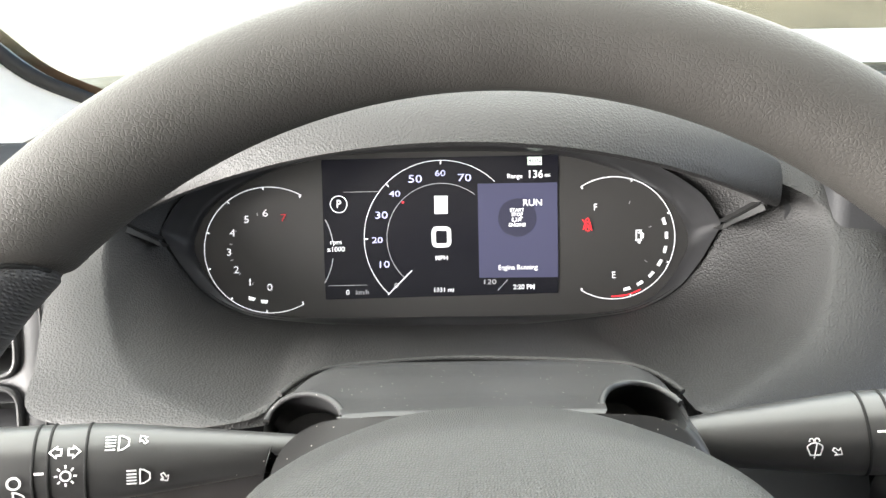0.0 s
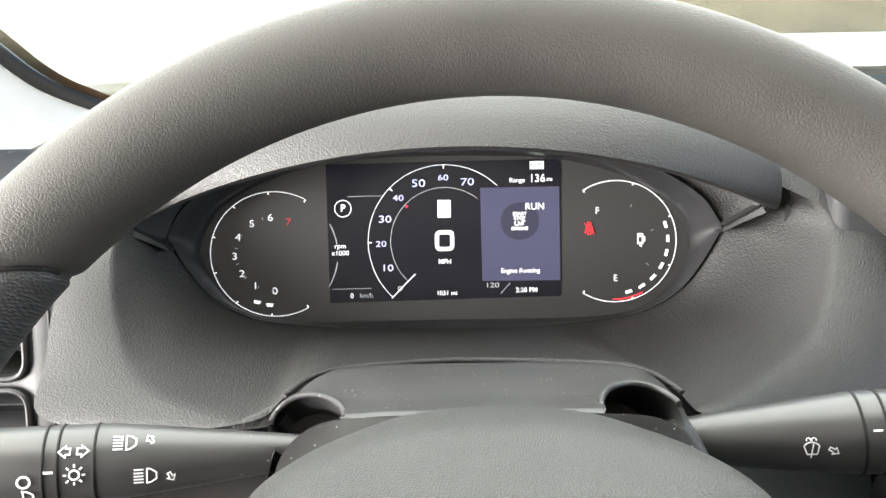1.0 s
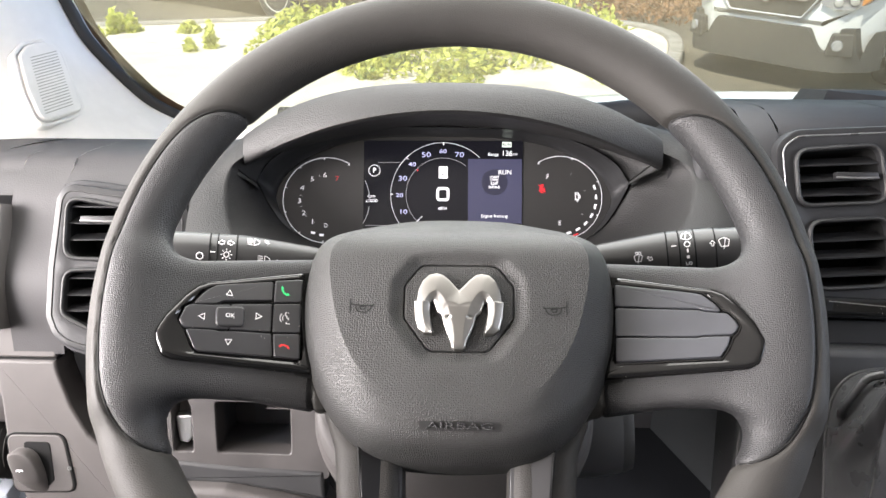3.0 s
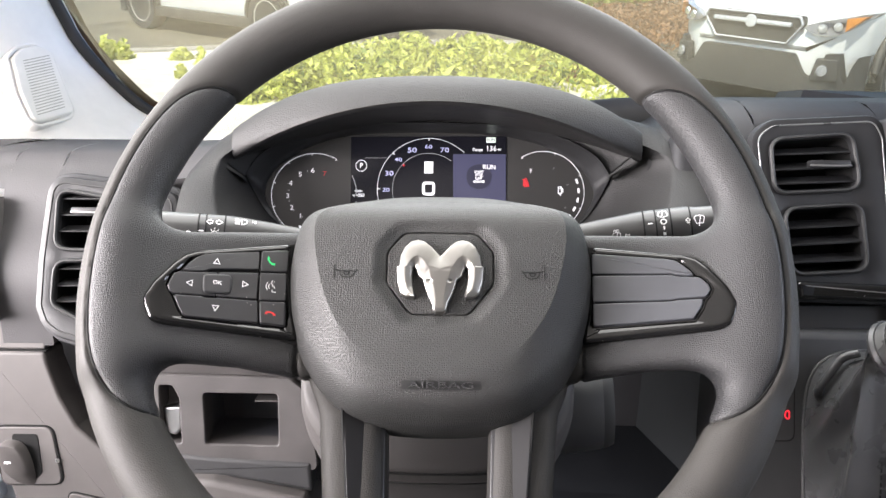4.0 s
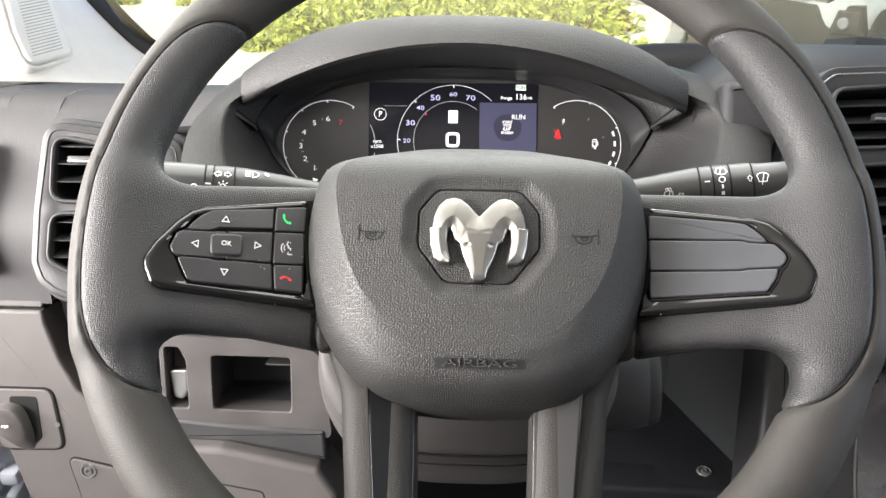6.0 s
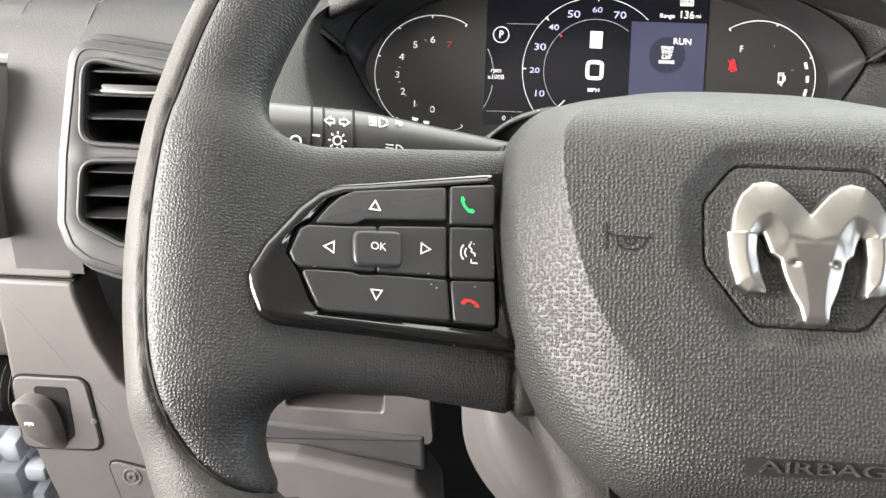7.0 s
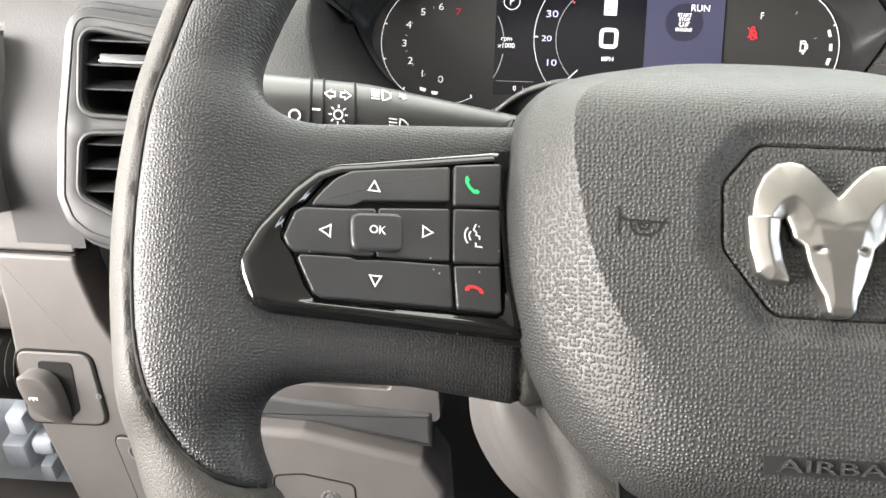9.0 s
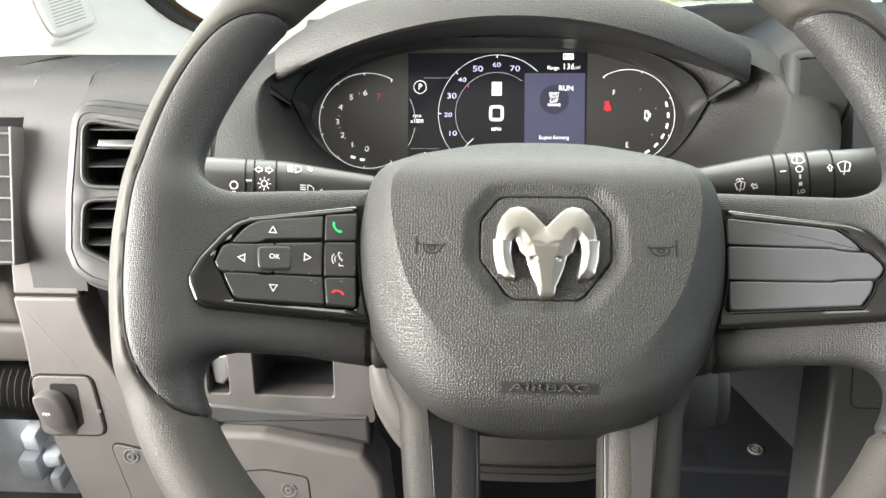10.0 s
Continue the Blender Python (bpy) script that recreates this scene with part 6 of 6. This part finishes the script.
M_KERB = ground_material("kerb_concrete", (0.24, 0.22, 0.19), (0.34, 0.32, 0.28), (0.18, 0.17, 0.15), 6.0)
ground = tagged(part("ground", mesh([(-400, -400, GZ), (400, -400, GZ), (400, 400, GZ), (-400, 400, GZ)], [(0, 1, 2, 3)]), M_ASPHALT), "brownish grey asphalt parking ground", "ground", kind="structure")
bed_pts = 1.16 * spline([(-4.6, 3.7), (-1.5, 3.9), (0.75, 4.8), (1.75, 7.0), (1.5, 8.0), (0.2, 8.4), (-1.4, 8.2), (-3.0, 7.8), (-5.5, 7.0)], 80, True)
bed = thing("planting_bed", pose(0, 0, GZ), "dry mulch planting bed edged by a concrete kerb", "planting bed", kind="structure")
part("soil", prism([tuple(p) for p in bed_pts], -.05, .10, .03), M_EARTH, bed)
part("kerb", frame_plate(inset([tuple(p) for p in bed_pts], -.14), [tuple(p) for p in bed_pts], -.05, .13, .02), M_KERB, bed, "pale concrete kerb")


def leaf_material(name, colour):
    m = bpy.data.materials.new(name)
    m.use_nodes = True
    n, ln = m.node_tree.nodes, m.node_tree.links.new
    bs = n["Principled BSDF"]
    geo, ramp = n.new("ShaderNodeNewGeometry"), n.new("ShaderNodeMapRange")
    ramp.inputs["To Min"].default_value, ramp.inputs["To Max"].default_value = 0.55, 1.5
    ln(geo.outputs["Random Per Island"], ramp.inputs["Value"])
    mul = n.new("ShaderNodeMix")
    mul.data_type, mul.blend_type = "RGBA", "MULTIPLY"
    mul.inputs["Factor"].default_value, mul.inputs["A"].default_value = 1.0, (*colour, 1)
    ln(ramp.outputs["Result"], mul.inputs["B"])
    ln(mul.outputs["Result"], bs.inputs["Base Color"])
    bs.inputs["Roughness"].default_value = 0.55
    tr, mixs = n.new("ShaderNodeBsdfTranslucent"), n.new("ShaderNodeMixShader")
    ln(mul.outputs["Result"], tr.inputs["Color"])
    mixs.inputs["Fac"].default_value = 0.35
    ln(bs.outputs[0], mixs.inputs[1])
    ln(tr.outputs[0], mixs.inputs[2])
    ln(mixs.outputs[0], n["Material Output"].inputs["Surface"])
    return m


M_LEAF = leaf_material("leaf_green", (0.46, 0.48, 0.10))
M_LEAF2 = leaf_material("leaf_dark", (0.14, 0.18, 0.04))


def foliage(name, spots, count, size, mat, label):
    verts, faces = [], []
    for _ in range(count):
        cx, cy, r, h = rng.choice(spots)
        a, q = rng.random() * math.tau, math.sqrt(rng.random())
        x, y = 1.16 * cx + r * q * math.cos(a), 1.16 * cy + r * q * math.sin(a)
        z = GZ + .08 + h * rng.random() * (1.05 - q * q * .8)
        s = size * rng.uniform(.6, 1.5)
        d = Vector((rng.gauss(0, 1), rng.gauss(0, 1), rng.gauss(.3, .8))).normalized()
        e = d.cross(Vector((rng.gauss(0, 1), rng.gauss(0, 1), rng.gauss(0, 1)))).normalized()
        f = d.cross(e)
        b, c = len(verts), Vector((x, y, z))
        for p in (c - d * s, c + e * s * .38 + f * s * .1, c + d * s, c - e * s * .38 + f * s * .1):
            verts.append(tuple(p))
        faces += [(b, b + 1, b + 3), (b + 1, b + 2, b + 3)]
    me = bpy.data.meshes.new(name)
    me.from_pydata(verts, [], faces)
    return tagged(part(name, me, mat), label, "plants", kind="stuff")


spots = [(rng.uniform(-1.7, 1.25), rng.uniform(5.6, 8.1), rng.uniform(.10, .40), rng.uniform(.08, .42)) for _ in range(80)]
spots += [(rng.uniform(-3.4, -1.4), rng.uniform(5.8, 7.6), rng.uniform(.05, .14), rng.uniform(.08, .3)) for _ in range(9)]
foliage("ground_cover", spots, 21000, .042, M_LEAF, "sunlit green ground cover plants in the bed")
foliage("low_shrubs", spots[10:44], 2000, .045, M_LEAF2, "darker green low shrub leaves in the bed")
litter = [(rng.uniform(1.75, 3.3), rng.uniform(8.6, 12.0), rng.uniform(.3, .8), .05) for _ in range(40)] + [(rng.uniform(.75, 1.35), rng.uniform(6.6, 7.6), rng.uniform(.1, .3), .10) for _ in range(14)]
foliage("leaf_litter", litter, 9000, .045, leaf_material("dry_leaf", (0.24, 0.13, 0.06)), "brown dry leaf litter on the ground by the bed")
verge = [(rng.uniform(.6, 2.7), rng.uniform(12.2, 13.8), rng.uniform(.3, .7), rng.uniform(.2, .8)) for _ in range(30)]
foliage("verge_shrubs", verge, 9000, .07, leaf_material("verge_leaf", (0.26, 0.30, 0.07)), "green verge shrubs behind the parked car")
far = [(rng.uniform(-6, 7), rng.uniform(15, 17), rng.uniform(.6, 1.4), rng.uniform(1.0, 2.6)) for _ in range(50)]
foliage("far_hedge", far, 14000, .12, M_LEAF2, "dark green far hedge behind the cars")

# ---- parked cars ----
# white car paint darkened, since the cars look shaded
M_CARPAINT = material("white_paint_shaded", (0.52, 0.52, 0.51), 0.3, coat=0.5, vary=0.03)
M_CLAD = material("cladding", (0.035, 0.033, 0.030), 0.7)
M_TYRE = material("tyre", (0.02, 0.02, 0.02), 0.85)
M_ALLOY = material("alloy", (0.42, 0.42, 0.43), 0.4, metal=0.2)
M_LAMP = material("headlamp", (0.24, 0.24, 0.25), 0.12, coat=1.0)
M_AMBER = material("amber_lens", (0.55, 0.20, 0.03), 0.2)
M_CARGLASS = material("car_glass", (0.02, 0.025, 0.03), 0.05)


def car_section(y):
    """Half width, sill, waist and roof height of the body, y metres behind the nose."""
    w = np.interp(y, [0, .08, .3, .8, 2.2, 3.8, 4.3, 4.45], [.50, .68, .84, .90, .90, .89, .82, .70])
    low = np.interp(y, [0, .3, .6, 3.8, 4.45], [.30, .24, .22, .24, .34])
    waist = np.interp(y, [0, .10, .35, 1.2, 2.2, 4.0, 4.45], [.70, .84, .92, 1.02, 1.05, 1.08, .95])
    roof = np.interp(y, [0, .10, 1.15, 1.9, 2.6, 3.9, 4.45], [.70, .86, 1.05, 1.50, 1.58, 1.45, .98])
    return w, low, waist, roof


def car(m, label, clad=True):
    ob = thing("parked_car", m, label, "car", "parked cars")
    rings = []
    for y in np.linspace(0, 4.45, 46):
        w, low, waist, roof = car_section(y)
        half = [(0, roof), (w * .55, roof - .01), (w * .80 if roof > waist + .1 else w * .85, roof - .05 if roof > waist + .1 else waist - .01), (w * .97, waist - .03), (w, waist - .15), (w * .99, low + .28), (w * .94, low + .05), (w * .8, low), (0, low)]
        loop = mirrored(half)
        rings.append([(x, y, z) for x, z in spline(loop, 64, True)])
    part("body", loft(rings, True, True, True, sharp=50), M_CARPAINT, ob)
    part("grille", prism(rounded([(-.42, .82), (-.45, .76), (-.33, .60), (.33, .60), (.45, .76), (.42, .82)], .02, 3), -.10, .06, .012), M_CLAD, ob, "dark hexagonal grille", pose(0, .03, 0, 90))
    hexa = [(-.42, .82), (-.45, .76), (-.33, .60), (.33, .60), (.45, .76), (.42, .82)]
    part("grille_edge", tube([(x, -.032, z) for x, z in rounded(hexa, .02, 3)], .010, 6, True), M_ALLOY, ob, "satin grille edge")
    part("grille_bar", box(-.36, .36, -.060, -.028, .735, .772, .010), M_ALLOY, ob, "")
    part("badge", lathe([(.0, .01), (.05, .01), (.055, 0)], 20), M_ALLOY, ob, "", pose(0, -.058, .755, 90))
    front = lambda x: float(np.interp(abs(x), [0, .45, .68, .84, .9], [0, 0, .08, .30, .8]))
    xs = np.linspace(-.86, .86, 70)
    upper = np.interp(np.abs(xs), [0, .42, .52, .60, .66, .745, .765, .80, .815, .86], [.53, .53, .36, .36, .55, .55, .30, .30, .52, .52])
    clad = [[(x, front(x) + dy, top if up else .20) for x, top in zip(xs, upper)] for dy, up in ((.10, 0), (-.07, 0), (-.07, 1), (.10, 1))]
    part("bumper_cladding", loft(clad, False), M_CLAD, ob, "dark lower bumper cladding")
    for s in (-1, 1):
        hl = spline([(s * .47, .748), (s * .56, .700), (s * .70, .700), (s * .82, .790), (s * .86, .860), (s * .76, .845), (s * .58, .800)], 28, True)
        q = [(x, front(x) - .01, z) for x, z in hl]
        lamp_ob = part("headlight", loft([[(x, y + .1, z) for x, y, z in q], [(x, y - .045, z) for x, y, z in q]], True, True, True), M_LAMP, ob, "clear headlight with an amber corner")
        for x, z in ((.60, .748), (.70, .765)):
            part("reflector", lathe([(0, .012), (.030, .010), (.036, 0)], 16), M_BRIGHT, lamp_ob, "bright lamp bowl", pose(s * x, front(s * x) - .052, z, 90, 0, s * 25))
        q2 = [(s * .76, .10, .735), (s * .85, .25, .845), (s * .76, .10, .835)]
        part("indicator", loft([[(x, y + .05, z) for x, y, z in q2], [(x, y - .045, z) for x, y, z in q2]], True, True, True), M_AMBER, lamp_ob)
        part("fog_surround", prism(rounded([(-.11, -.09), (.11, -.09), (.09, .09), (-.07, .09)], .02, 3), -.03, .03, .01), M_CLAD, ob, "", pose(s * .66, .03, .42, 90, 0, s * 30))
        part("fog_light", lathe([(0, .02), (.04, .02), (.045, 0)], 18), M_LAMP, ob, "", pose(s * .66, -.02, .42, 90, 0, s * 30))
        part("side_sill", box(s * .88 - .03, s * .88 + .03, .9, 3.6, .20, .34, .02), M_CLAD if clad else M_CARPAINT, ob)
        part("side_glass", prism([(1.5, 1.08), (3.9, 1.12), (3.5, 1.36), (2.1, 1.44), (1.75, 1.32)], -.01, .01), M_CARGLASS, ob, "", Matrix.Translation((s * .80, 0, 0)) @ Matrix(((0, 0, 1, 0), (1, 0, 0, 0), (0, 1, 0, 0), (0, 0, 0, 1))))
        for y in (.86, 3.50):
            wm = pose(s * .82, y, .34, 0, s * 90, 0)
            wh = part("wheel", lathe([(.21, -.10), (.33, -.11), (.345, -.06), (.345, .06), (.33, .11), (.21, .10)], 40), M_TYRE, ob, "black tyre on an alloy rim", wm)
            part("rim", lathe([(.195, .06), (.205, .095), (.230, .105), (.235, .09), (.225, -.10), (.195, -.10)], 36), M_ALLOY, wh)
            part("hub", lathe([(.0, .085), (.045, .085), (.06, .06), (.06, -.05), (.21, -.05), (.21, -.09), (0, -.09)], 30), M_CLAD, wh, "dark hub behind the spokes")
            for k in range(10):
                part("rim_spoke", box(-.014, .014, .04, .205, .05, .095, .006), M_ALLOY, wh, m=pose(0, 0, 0, 0, 0, k * 36 + (9 if k % 2 else -4)))
            if clad:
                part("arch", tube([(s * .885, y + .40 * math.cos(a), .34 + .40 * math.sin(a)) for a in np.linspace(-.1, math.pi + .1, 20)], .035, 8), M_CLAD, ob)
    return ob


car(pose(2.55, 7.0, GZ, 0, 0, -48), "white crossover car parked facing the van")
car(pose(-4.55, 12.77, GZ, 0, 0, -127), "white car parked beyond the planting bed", False)
